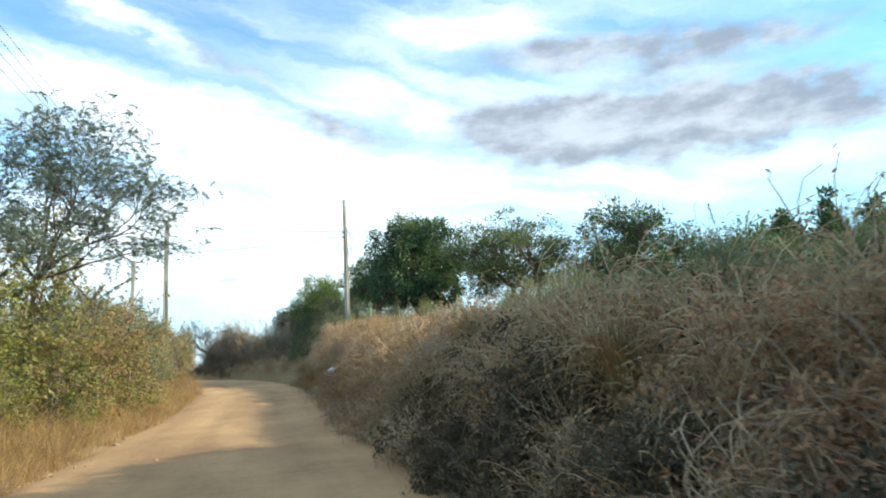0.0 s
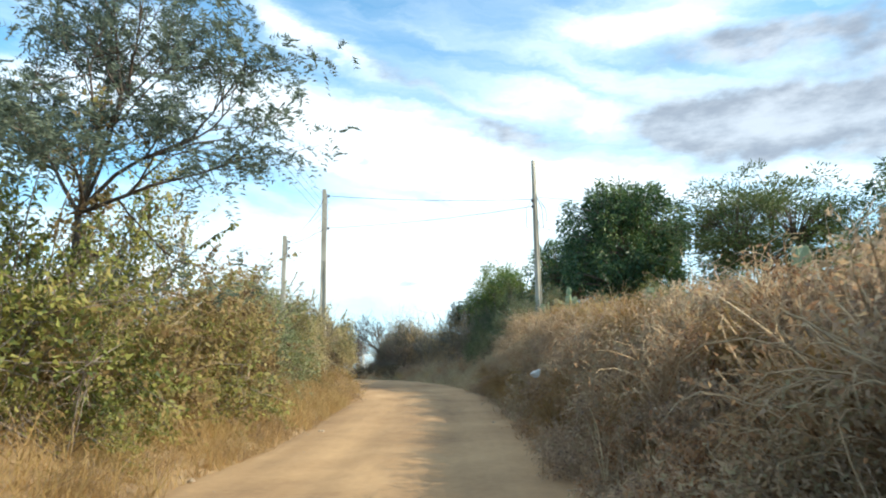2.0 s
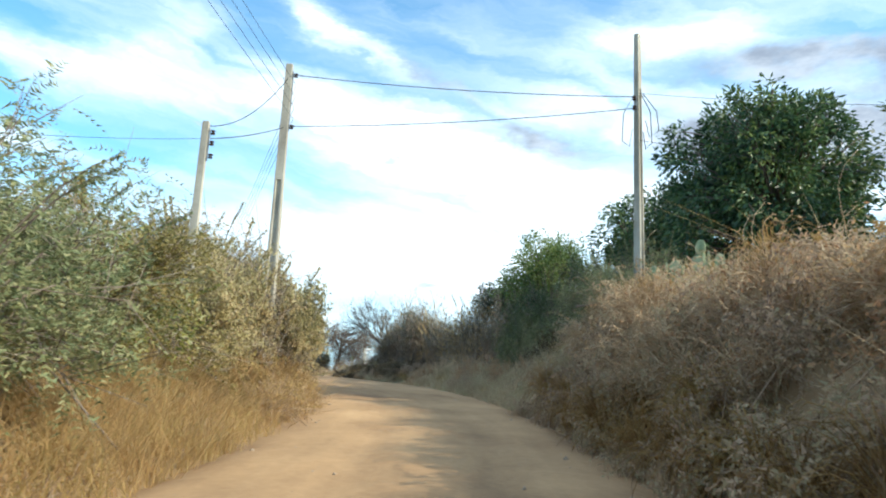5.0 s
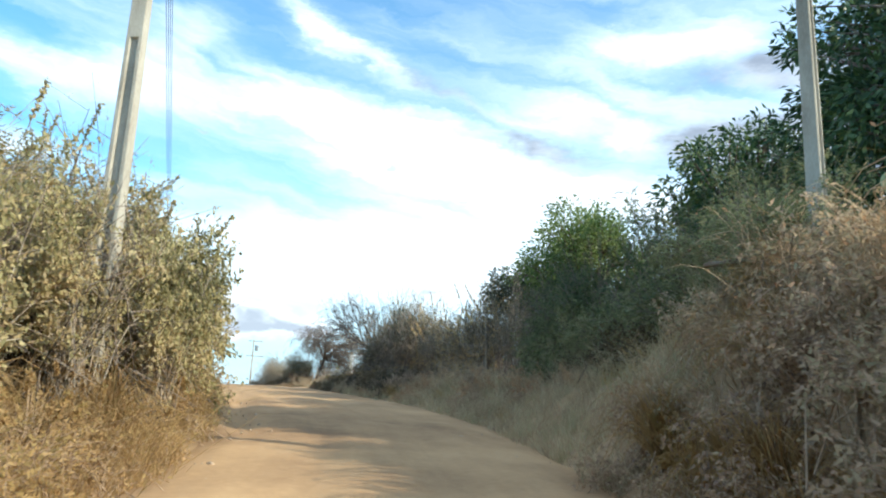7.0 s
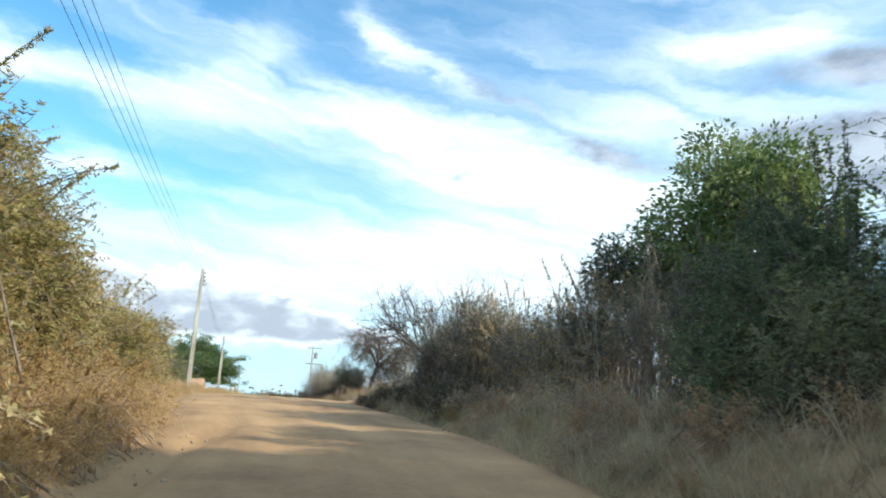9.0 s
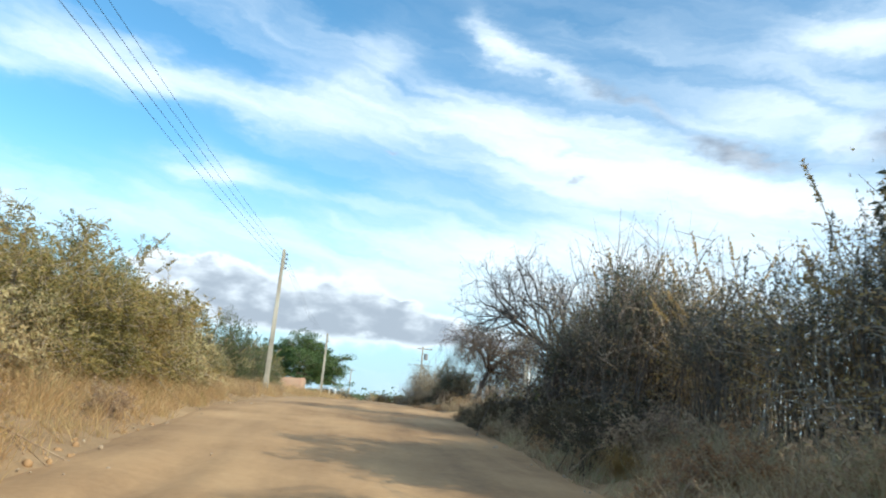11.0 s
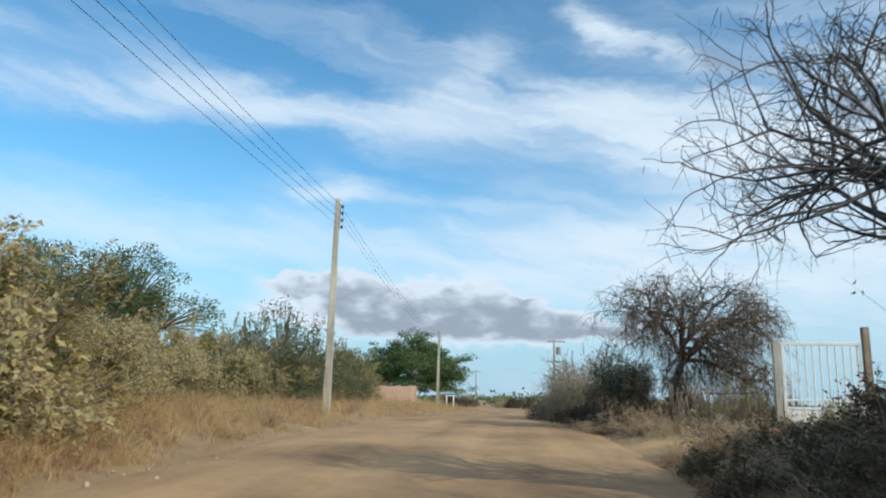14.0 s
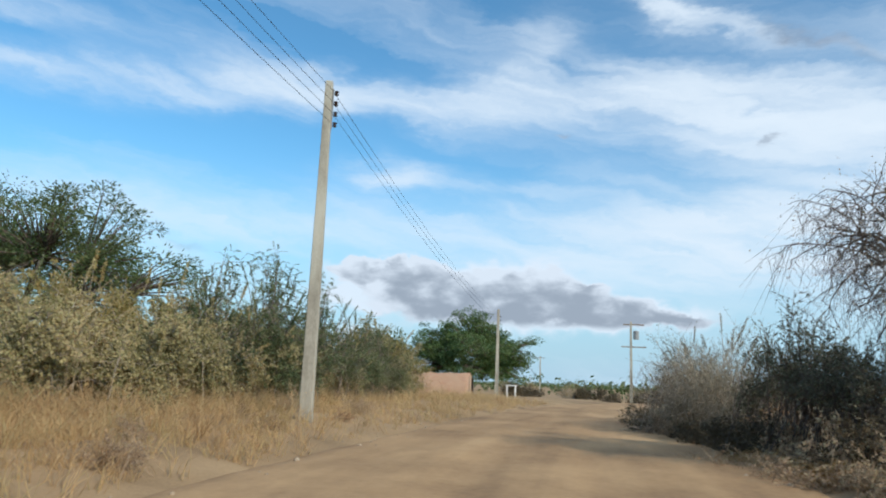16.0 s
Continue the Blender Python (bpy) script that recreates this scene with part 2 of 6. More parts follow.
def dirt_road_material():
    m, nt, out = material("packed_dirt_road")
    uv = nt.nodes.new("ShaderNodeUVMap").outputs[0]
    pos = world_pos(nt)
    big = noise_tex(nt, 0.35, 4.0, 0.6, pos)
    fine = noise_tex(nt, 9.0, 8.0, 0.7, pos)
    grit = noise_tex(nt, 70.0, 3.0, 0.6, pos)
    along = nd(nt, "ShaderNodeVectorMath", {0: uv, 1: (7.0, 0.12, 1.0)}, "MULTIPLY").outputs[0]
    tracks = noise_tex(nt, 1.0, 5.0, 0.6, along)
    h = nd(nt, "ShaderNodeMath", {0: tracks.outputs[0], 1: 0.6, 2: nd(nt, "ShaderNodeMath", {0: fine.outputs[0], 1: 0.35}, "MULTIPLY").outputs[0]}, "MULTIPLY_ADD").outputs[0]
    col = ramp(nt, nd(nt, "ShaderNodeMath", {0: h, 1: nd(nt, "ShaderNodeMath", {0: big.outputs[0], 1: 0.9, 2: -0.47}, "MULTIPLY_ADD").outputs[0]}, "ADD").outputs[0],
               [(0.22, (0.23, 0.145, 0.08)), (0.42, (0.345, 0.222, 0.118)), (0.6, (0.44, 0.288, 0.152)), (0.8, (0.505, 0.352, 0.20))])
    col = mixc(nt, nd(nt, "ShaderNodeMapRange", {0: grit.outputs[0], 1: 0.62, 2: 0.72, 3: 0.0, 4: 0.45}).outputs[0], col, (0.22, 0.16, 0.11))
    bh = nd(nt, "ShaderNodeMath", {0: h, 1: nd(nt, "ShaderNodeMath", {0: grit.outputs[0], 1: 0.2}, "MULTIPLY").outputs[0]}, "ADD").outputs[0]
    bp = nd(nt, "ShaderNodeBump", {"Height": bh, "Strength": 0.5, "Distance": 0.04})
    p = nd(nt, "ShaderNodeBsdfPrincipled", {"Base Color": col, "Roughness": 0.95, "Normal": bp.outputs[0]})
    p.inputs["Specular IOR Level"].default_value = 0.15
    nt.links.new(p.outputs[0], out.inputs[0])
    return m


M_ROAD = dirt_road_material()
M_GROUND = rough_material("dry_earth_litter", [(0.25, (0.17, 0.115, 0.065)), (0.5, (0.31, 0.21, 0.115)), (0.75, (0.44, 0.305, 0.17))], 0.35, 0.6, 0.95, 25.0)
M_GREEN = leaf_material("olive_leaves", [(0.15, (0.060, 0.085, 0.025)), (0.4, (0.18, 0.20, 0.05)), (0.68, (0.32, 0.315, 0.08)), (0.92, (0.38, 0.315, 0.105))], 0.35)
M_BIG = leaf_material("dusty_mixed_leaves", [(0.12, (0.14, 0.135, 0.06)), (0.4, (0.335, 0.30, 0.135)), (0.62, (0.49, 0.42, 0.205)), (0.9, (0.48, 0.365, 0.195))], 0.35)
M_FEATHER = leaf_material("grey_green_leaves", [(0.15, (0.105, 0.14, 0.065)), (0.5, (0.235, 0.265, 0.125)), (0.85, (0.36, 0.345, 0.175))], 0.35)
M_DEAD = leaf_material("dead_leaves", [(0.12, (0.20, 0.145, 0.115)), (0.35, (0.40, 0.29, 0.205)), (0.6, (0.58, 0.43, 0.29)), (0.9, (0.44, 0.38, 0.23))], 0.5, 0.8)
M_RUST = leaf_material("rust_brown_leaves", [(0.12, (0.15, 0.09, 0.06)), (0.4, (0.38, 0.22, 0.125)), (0.65, (0.55, 0.345, 0.19)), (0.9, (0.47, 0.34, 0.19))], 0.55, 0.8)
M_MANGO = leaf_material("mango_leaves", [(0.15, (0.026, 0.058, 0.034)), (0.5, (0.052, 0.10, 0.046)), (0.75, (0.09, 0.15, 0.055)), (0.95, (0.17, 0.22, 0.07))], 0.25, 0.4, 0.7)
M_ACACIA = leaf_material("dark_acacia_leaves", [(0.15, (0.06, 0.085, 0.07)), (0.5, (0.12, 0.15, 0.115)), (0.9, (0.19, 0.22, 0.15))], 0.45)
M_UMBRELLA = leaf_material("umbrella_tree_leaves", [(0.15, (0.035, 0.075, 0.028)), (0.5, (0.075, 0.13, 0.042)), (0.9, (0.15, 0.20, 0.07))], 0.3, 0.5, 0.5)
M_LIGHTTREE = leaf_material("mimosa_leaves", [(0.15, (0.05, 0.09, 0.03)), (0.5, (0.10, 0.14, 0.05)), (0.9, (0.17, 0.19, 0.08))], 0.35, 0.5, 0.6)
M_FRESH = leaf_material("fresh_green_leaves", [(0.15, (0.07, 0.12, 0.035)), (0.5, (0.13, 0.19, 0.055)), (0.9, (0.22, 0.26, 0.09))], 0.45, 0.45, 0.6)
M_THICKET = leaf_material("dusty_dark_leaves", [(0.15, (0.055, 0.065, 0.045)), (0.5, (0.125, 0.135, 0.085)), (0.75, (0.21, 0.195, 0.125)), (0.95, (0.30, 0.25, 0.16))], 0.35)
M_STRAW = leaf_material("straw_grass", [(0.12, (0.28, 0.185, 0.09)), (0.4, (0.42, 0.285, 0.13)), (0.65, (0.58, 0.405, 0.19)), (0.9, (0.46, 0.345, 0.14))], 0.55, 0.8, 0.9)
M_VERGE = leaf_material("golden_brown_grass", [(0.12, (0.34, 0.22, 0.115)), (0.4, (0.52, 0.345, 0.17)), (0.65, (0.64, 0.45, 0.235)), (0.9, (0.50, 0.385, 0.19))], 0.5, 0.8, 0.9)
M_BROWNGRASS = leaf_material("brown_grass", [(0.12, (0.26, 0.205, 0.14)), (0.4, (0.45, 0.36, 0.235)), (0.65, (0.60, 0.495, 0.32)), (0.9, (0.42, 0.39, 0.23))], 0.55, 0.8, 0.9)
M_HEDGE = leaf_material("grey_hedge_leaves", [(0.15, (0.055, 0.06, 0.048)), (0.5, (0.125, 0.125, 0.09)), (0.75, (0.21, 0.19, 0.13)), (0.95, (0.30, 0.245, 0.165))], 0.35)
M_VINE = leaf_material("withered_vine_leaves", [(0.12, (0.13, 0.085, 0.05)), (0.35, (0.28, 0.19, 0.09)), (0.6, (0.41, 0.30, 0.13)), (0.85, (0.31, 0.28, 0.10))], 0.45, 0.75, 0.8)
M_GOLDGREEN = leaf_material("gold_olive_leaves", [(0.15, (0.09, 0.09, 0.032)), (0.4, (0.22, 0.195, 0.065)), (0.7, (0.37, 0.30, 0.105)), (0.92, (0.42, 0.305, 0.125))], 0.4)
M_THORN = leaf_material("thorn_leaves", [(0.15, (0.045, 0.07, 0.035)), (0.5, (0.105, 0.14, 0.065)), (0.9, (0.22, 0.225, 0.10))], 0.35)
M_HAZE = leaf_material("grey_tan_leaves", [(0.15, (0.13, 0.11, 0.08)), (0.5, (0.27, 0.235, 0.165)), (0.9, (0.40, 0.34, 0.23))], 0.4, 0.8)
# undergrowth leaves, coloured extra dark to stand in for deep shade
M_UNDER = leaf_material("shade_toned_undergrowth_leaves", [(0.15, (0.034, 0.034, 0.022)), (0.5, (0.078, 0.068, 0.038)), (0.75, (0.13, 0.10, 0.056)), (0.95, (0.20, 0.145, 0.08))], 0.3)
M_STALK = rough_material("golden_dry_stalks", [(0.3, (0.30, 0.20, 0.12)), (0.5, (0.50, 0.36, 0.22)), (0.7, (0.66, 0.51, 0.33))], 3.0, 0.3, 0.85, 40.0)
M_STEM = rough_material("tan_dry_stems", [(0.3, (0.20, 0.14, 0.095)), (0.5, (0.35, 0.25, 0.165)), (0.7, (0.48, 0.37, 0.25))], 3.0, 0.3, 0.85, 40.0)
M_BARK = rough_material("grey_brown_bark", [(0.3, (0.06, 0.045, 0.035)), (0.5, (0.13, 0.10, 0.08)), (0.7, (0.22, 0.18, 0.15))], 9.0, 0.8, 0.9, 50.0)
M_GREYBARK = rough_material("dark_grey_bark", [(0.3, (0.05, 0.045, 0.045)), (0.5, (0.10, 0.092, 0.088)), (0.7, (0.18, 0.165, 0.155))], 9.0, 0.8, 0.9, 50.0)
M_TWIG = rough_material("grey_tan_branches", [(0.3, (0.10, 0.08, 0.065)), (0.5, (0.20, 0.16, 0.13)), (0.7, (0.32, 0.27, 0.22))], 9.0, 0.6, 0.9, 50.0)
M_PALE = rough_material("pale_twigs", [(0.3, (0.20, 0.16, 0.12)), (0.55, (0.36, 0.30, 0.23)), (0.75, (0.46, 0.40, 0.32))], 5.0, 0.3, 0.85, 40.0)
M_CONC = rough_material("weathered_concrete", [(0.3, (0.24, 0.215, 0.175)), (0.5, (0.37, 0.34, 0.28)), (0.7, (0.48, 0.45, 0.38))], 2.2, 0.5, 0.9, 45.0, (1, 1, 0.35))
M_WIRE = rough_material("black_cable", [(0.3, (0.02, 0.02, 0.022)), (0.7, (0.05, 0.05, 0.055))], 8.0, 0.1, 0.6)
M_PORC = rough_material("brown_porcelain", [(0.3, (0.03, 0.02, 0.018)), (0.7, (0.07, 0.04, 0.03))], 8.0, 0.05, 0.25)
M_STEEL = rough_material("galvanised_steel", [(0.3, (0.18, 0.19, 0.20)), (0.7, (0.34, 0.35, 0.36))], 8.0, 0.1, 0.5)
M_WHITE = rough_material("chipped_white_paint", [(0.28, (0.40, 0.34, 0.27)), (0.4, (0.72, 0.70, 0.66)), (0.7, (0.80, 0.79, 0.76))], 4.0, 0.2, 0.55, 30.0)
M_WOOD = rough_material("weathered_wood", [(0.3, (0.12, 0.09, 0.065)), (0.5, (0.24, 0.18, 0.13)), (0.7, (0.36, 0.29, 0.22))], 6.0, 0.6, 0.9, 40.0, (1, 1, 0.2))
M_CACTUS = rough_material("cactus_skin", [(0.3, (0.17, 0.21, 0.10)), (0.5, (0.30, 0.34, 0.18)), (0.7, (0.44, 0.43, 0.25))], 5.0, 0.4, 0.6, 26.0)
M_BAG = rough_material("white_plastic_film", [(0.3, (0.66, 0.66, 0.66)), (0.7, (0.82, 0.82, 0.82))], 8.0, 0.3, 0.4)
M_STONE = rough_material("sandstone_pebbles", [(0.3, (0.22, 0.16, 0.11)), (0.7, (0.45, 0.36, 0.26))], 8.0, 0.4, 0.9)


def brick_material():
    m, nt, out = material("clay_brickwork")
    c = nt.nodes.new("ShaderNodeTexCoord").outputs["UV"]
    b = nd(nt, "ShaderNodeTexBrick", {"Vector": c, "Color1": (0.34, 0.17, 0.105, 1), "Color2": (0.42, 0.24, 0.15, 1), "Mortar": (0.34, 0.27, 0.2, 1), "Scale": 1.0, "Mortar Size": 0.012, "Brick Width": 0.2, "Row Height": 0.1})
    st = noise_tex(nt, 1.1, 6.0, 0.6, world_pos(nt))
    col = mixc(nt, nd(nt, "ShaderNodeMapRange", {0: st.outputs[0], 1: 0.4, 2: 0.7, 3: 0.0, 4: 0.7}).outputs[0], b.outputs[0], (0.36, 0.25, 0.17))
    bp = nd(nt, "ShaderNodeBump", {"Height": b.outputs["Fac"], "Strength": -0.6, "Distance": 0.01})
    p = nd(nt, "ShaderNodeBsdfPrincipled", {"Base Color": col, "Roughness": 0.92, "Normal": bp.outputs[0]})
    nt.links.new(p.outputs[0], out.inputs[0])
    return m


M_BRICK = brick_material()


# ---------------------------------------------------------------- mesh helpers
def mesh_of(name, verts, polys, mat, uvs=None, smooth=False):
    """verts: (n, 3); polys: list of index arrays, each (m, k)."""
    me = bpy.data.meshes.new(name)
    verts = np.asarray(verts, np.float32)
    flat = np.concatenate([np.asarray(p).ravel() for p in polys]).astype(np.int32)
    sizes = np.concatenate([np.full(len(p), np.asarray(p).shape[1]) for p in polys]).astype(np.int32)
    starts = np.concatenate([[0], np.cumsum(sizes)[:-1]]).astype(np.int32)
    me.vertices.add(len(verts))
    me.vertices.foreach_set("co", verts.ravel())
    me.loops.add(len(flat))
    me.loops.foreach_set("vertex_index", flat)
    me.polygons.add(len(sizes))
    me.polygons.foreach_set("loop_start", starts)
    me.polygons.foreach_set("loop_total", sizes)
    if uvs is not None:
        layer = me.uv_layers.new(name="UVMap")
        layer.data.foreach_set("uv", np.asarray(uvs, np.float32)[flat].ravel())
    me.update(calc_edges=True)
    if smooth:
        me.polygons.foreach_set("use_smooth", np.ones(len(sizes), bool))
    me.materials.append(mat)
    return me


def piece(name, me, parent=None, label=""):
    ob = new(name, me)
    if parent:
        ob.parent = parent
    if label:
        ob["label"] = label
    return ob


def part(name, bm, mat, parent=None, label=""):
    me = bpy.data.meshes.new(name)
    bm.to_mesh(me)
    bm.free()
    me.materials.append(mat)
    return piece(name, me, parent, label)


def unit(v):
    return v / np.maximum(np.linalg.norm(v, axis=-1, keepdims=True), 1e-9)


def join(pieces):
    """Joins (verts, [polys]) pairs."""
    vs, ps, n = [], [], 0
    for v, polys in pieces:
        vs.append(v)
        ps += [np.asarray(p) + n for p in polys]
        n += len(v)
    return np.concatenate(vs), ps


def ribbons(A, B, w0, w1, rng):
    """Thin flat twigs from A to B."""
    side = unit(np.cross(B - A, rng.normal(size=A.shape)))
    v = np.stack([A - side * w0, A + side * w0, B + side * w1, B - side * w1], 1).reshape(-1, 3)
    return v, [np.arange(len(v)).reshape(-1, 4)]


def leaf_quads(P, D, L, W, rng, fold=0.1, narrow=False):
    n = len(P)
    D = unit(D)
    side = unit(np.cross(D, rng.normal(size=(n, 3))))
    up = np.cross(side, D)
    L, W = (np.broadcast_to(np.asarray(a, float), n)[:, None] for a in (L, W))
    if narrow:
        v = np.stack([P - side * W * 0.45, P + side * W * 0.45, P + D * L + up * L * fold], 1).reshape(-1, 3)
        return v, [np.arange(3 * n).reshape(n, 3)]
    mid = P + D * L * 0.45 + up * L * fold
    v = np.stack([P, mid + side * W / 2, P + D * L, mid - side * W / 2], 1).reshape(-1, 3)
    return v, [np.arange(4 * n).reshape(n, 4)]


def frond_leaves(P, D, length, pairs, L, W, rng, droop=0.3):
    """Feathered leaves: leaflets in two ranks along a drooping rib from P towards D."""
    n = len(P)
    D = unit(D)
    side = unit(np.cross(D, rng.normal(0, 0.35, (n, 3)) + (0, 0, 1)))
    ln = np.broadcast_to(np.asarray(length, float), n)[:, None, None]
    u = np.linspace(0.12, 1.0, pairs)[None, :, None]
    rib = P[:, None] + D[:, None] * ln * u - np.array([0, 0, droop]) * ln * u * u
    sizes = L * (1.1 - 0.6 * np.abs(u - 0.45))
    Q = np.concatenate([rib, rib], 1).reshape(-1, 3)
    E = np.concatenate([D[:, None] * 0.55 + side[:, None], D[:, None] * 0.55 - side[:, None]], 1)
    E = np.repeat(E, pairs, 1).reshape(-1, 3) + rng.normal(0, 0.15, (2 * n * pairs, 3))
    return leaf_quads(Q, E, np.tile(np.broadcast_to(sizes, (n, pairs, 1))[..., 0], (1, 2)).ravel(), W, rng, narrow=True)


def tubes(paths, radii, sides=3):
    """paths (m, p, 3), radii (m, p): tapered tubes."""
    m, p, _ = paths.shape
    t = unit(np.gradient(paths, axis=1))
    ref = np.where(np.abs(t[..., 2:3]) < 0.9, np.array([0, 0, 1.0]), np.array([1.0, 0, 0]))
    a = unit(np.cross(t, ref))
    b = np.cross(t, a)
    ang = np.arange(sides) * 2 * np.pi / sides
    ring = paths[:, :, None] + radii[:, :, None, None] * (np.cos(ang)[:, None] * a[:, :, None] + np.sin(ang)[:, None] * b[:, :, None])
    idx = np.arange(m * p * sides).reshape(m, p, sides)
    nxt = np.roll(idx, -1, 2)
    q = np.stack([idx[:, :-1], nxt[:, :-1], nxt[:, 1:], idx[:, 1:]], -1).reshape(-1, 4)
    caps = idx[:, -1][:, ::1]
    return ring.reshape(-1, 3), [q, caps.reshape(-1, sides)]


def bezier(a, b, c, p):
    t = np.linspace(0, 1, p)[None, :, None]
    return (1 - t) ** 2 * a[:, None] + 2 * t * (1 - t) * b[:, None] + t ** 2 * c[:, None]


def dome(n, rng, flat=0.0):
    z = rng.uniform(flat, 1, n)
    a = rng.uniform(0, 2 * np.pi, n)
    r = np.sqrt(1 - z * z)
    return np.stack([r * np.cos(a), r * np.sin(a), z], 1)


# ---------------------------------------------------------------- the lie of the land
# centre line of the road: x, y, z, width
CENTRE = np.array([(9.0, -40, 0.15, 5), (4.2, -14, 0.2, 5), (1.6, 0, 0.25, 4.9), (-1.4, 10, 0.36, 4.8), (-3.2, 15.1, 0.4, 4.8), (-4.8, 20.9, 0.6, 4.6),
                   (-7.4, 28.8, 0.95, 4.8), (-9.8, 34.6, 1.2, 4.8), (-13.1, 40.4, 1.43, 5.6), (-16.7, 45.3, 1.65, 6.0), (-21.55, 50.7, 1.82, 6.5),
                   (-27.4, 57.05, 1.96, 7.2), (-33.3, 64.2, 2.02, 7.2), (-40.2, 73, 1.93, 6.4), (-48, 83.5, 1.7, 6), (-55.5, 94, 1.38, 6),
                   (-64, 108, 0.9, 6), (-78, 132, 0.2, 6), (-110, 190, -1.4, 6)])
YC = np.linspace(-40, 190, 2301)


def smooth_interp(col):
    v = np.interp(YC, CENTRE[:, 1], CENTRE[:, col])
    k = np.hanning(61)
    return np.convolve(np.pad(v, 30, mode="reflect", reflect_type="odd"), k / k.sum(), "valid")


CX, CZ, CW = (smooth_interp(c) for c in (0, 2, 3))
TAN = unit(np.stack([np.gradient(CX, YC), np.ones_like(YC)], 1))
NOR = np.stack([TAN[:, 1], -TAN[:, 0]], 1)
BANK = np.interp(YC, [-40, 0, 8, 16, 23, 30, 34.4, 36.6, 39, 44, 50, 58, 70, 190], [1.0, 1.1, 1.7, 2.1, 2.45, 2.95, 3.2, 1.9, 1.5, 1.0, 0.6, 0.35, 0.25, 0.2])
VERGE = np.interp(YC, [-40, 0, 20, 33, 38, 44, 52, 70, 190], [0.4, 0.5, 0.6, 0.65, 0.9, 0.7, 0.35, 0.25, 0.2])


def step01(v):
    v = np.clip(v, 0, 1)
    return v * v * (3 - 2 * v)


def road_coords(x, y):
    """Index along the centre line and the signed distance to the right of it."""
    x, y = np.atleast_1d(x).astype(float), np.atleast_1d(y).astype(float)
    idx = np.empty(len(x), int)
    sub = np.arange(0, len(YC), 5)
    for k in range(0, len(x), 4000):
        d2 = (x[k:k + 4000, None] - CX[None, sub]) ** 2 + (y[k:k + 4000, None] - YC[None, sub]) ** 2
        idx[k:k + 4000] = sub[np.argmin(d2, 1)]
    dx, dy = x - CX[idx], y - YC[idx]
    along = dx * TAN[idx, 0] + dy * TAN[idx, 1]
    d = dx * NOR[idx, 0] + dy * NOR[idx, 1]
    d = np.where(np.abs(along) > 5, np.sign(d) * np.hypot(dx, dy), d)
    return idx, d


def wobble(x, y, f, seed=0.0):
    """Cheap smooth unevenness between -1 and 1."""
    return (np.sin(x * f * 1.3 + seed) * np.cos(y * f * 0.9 + 1.7 * seed) + 0.6 * np.sin(x * f * 2.9 - y * f * 2.3 + seed * 3) + 0.4 * np.cos(y * f * 5.1 + x * f * 4.3 + seed)) / 2.0


def terrain(x, y):
    x, y = np.atleast_1d(x).astype(float), np.atleast_1d(y).astype(float)
    i, d = road_coords(x, y)
    half = CW[i] / 2 + 0.25 * wobble(x, y, 0.9, 2.0)
    right = BANK[i] * (0.7 * step01((d - half) / 1.8) + 0.36 * step01((d - half - 0.9) / 5.0) - 0.2 * step01((d - half - 6.5) / 4.0))
    left = VERGE[i] * step01((-d - half) / 2.6)
    side = np.where(d > 0, right, left)
    rough = 0.05 * wobble(x, y, 1.7, 1.0) * step01((np.abs(d) - half) / 0.8) + 0.25 * wobble(x, y, 0.11, 4.0) * step01((np.abs(d) - 12) / 20)
    under = -0.14 * (1 - step01((np.abs(d) - half) / 0.45 + 0.6))
    z = CZ[i] + side + rough + under
    far = step01((np.abs(d) - 25) / 70)
    return z * (1 - far) + (-0.6 - 0.017 * np.maximum(np.abs(d) - 40, 0)) * far


def at_road(yc, d):
    """The place d metres to the right of the centre line where it passes yc."""
    i = np.clip(np.round((np.asarray(yc, float) + 40) * 10).astype(int), 0, len(YC) - 1)
    return CX[i] + NOR[i, 0] * d, YC[i] + NOR[i, 1] * d


def left_edge(yc):
    return -np.interp(yc, YC, CW) / 2


def right_edge(yc):
    return np.interp(yc, YC, CW) / 2


def ground_sheet():
    def spread(lo, hi, step):
        near = np.arange(lo, hi + step, step)
        out = step * np.cumprod(np.full(34, 1.24))
        return np.concatenate([(lo - np.cumsum(out))[::-1], near, hi + step + np.cumsum(out)])
    xs, ys = spread(-62, 14, 0.5), spread(-8, 96, 0.5)
    gx, gy = np.meshgrid(xs, ys)
    v = np.stack([gx.ravel(), gy.ravel(), terrain(gx.ravel(), gy.ravel())], 1)
    n, m = len(ys), len(xs)
    q = (np.arange(n - 1)[:, None] * m + np.arange(m - 1)[None]).ravel()
    return mesh_of("ground", v, [np.stack([q, q + 1, q + 1 + m, q + m], 1)], M_GROUND, smooth=True)


tagged(piece("ground", ground_sheet()), "dry earth banks and verges with plant litter", "ground", kind="structure")


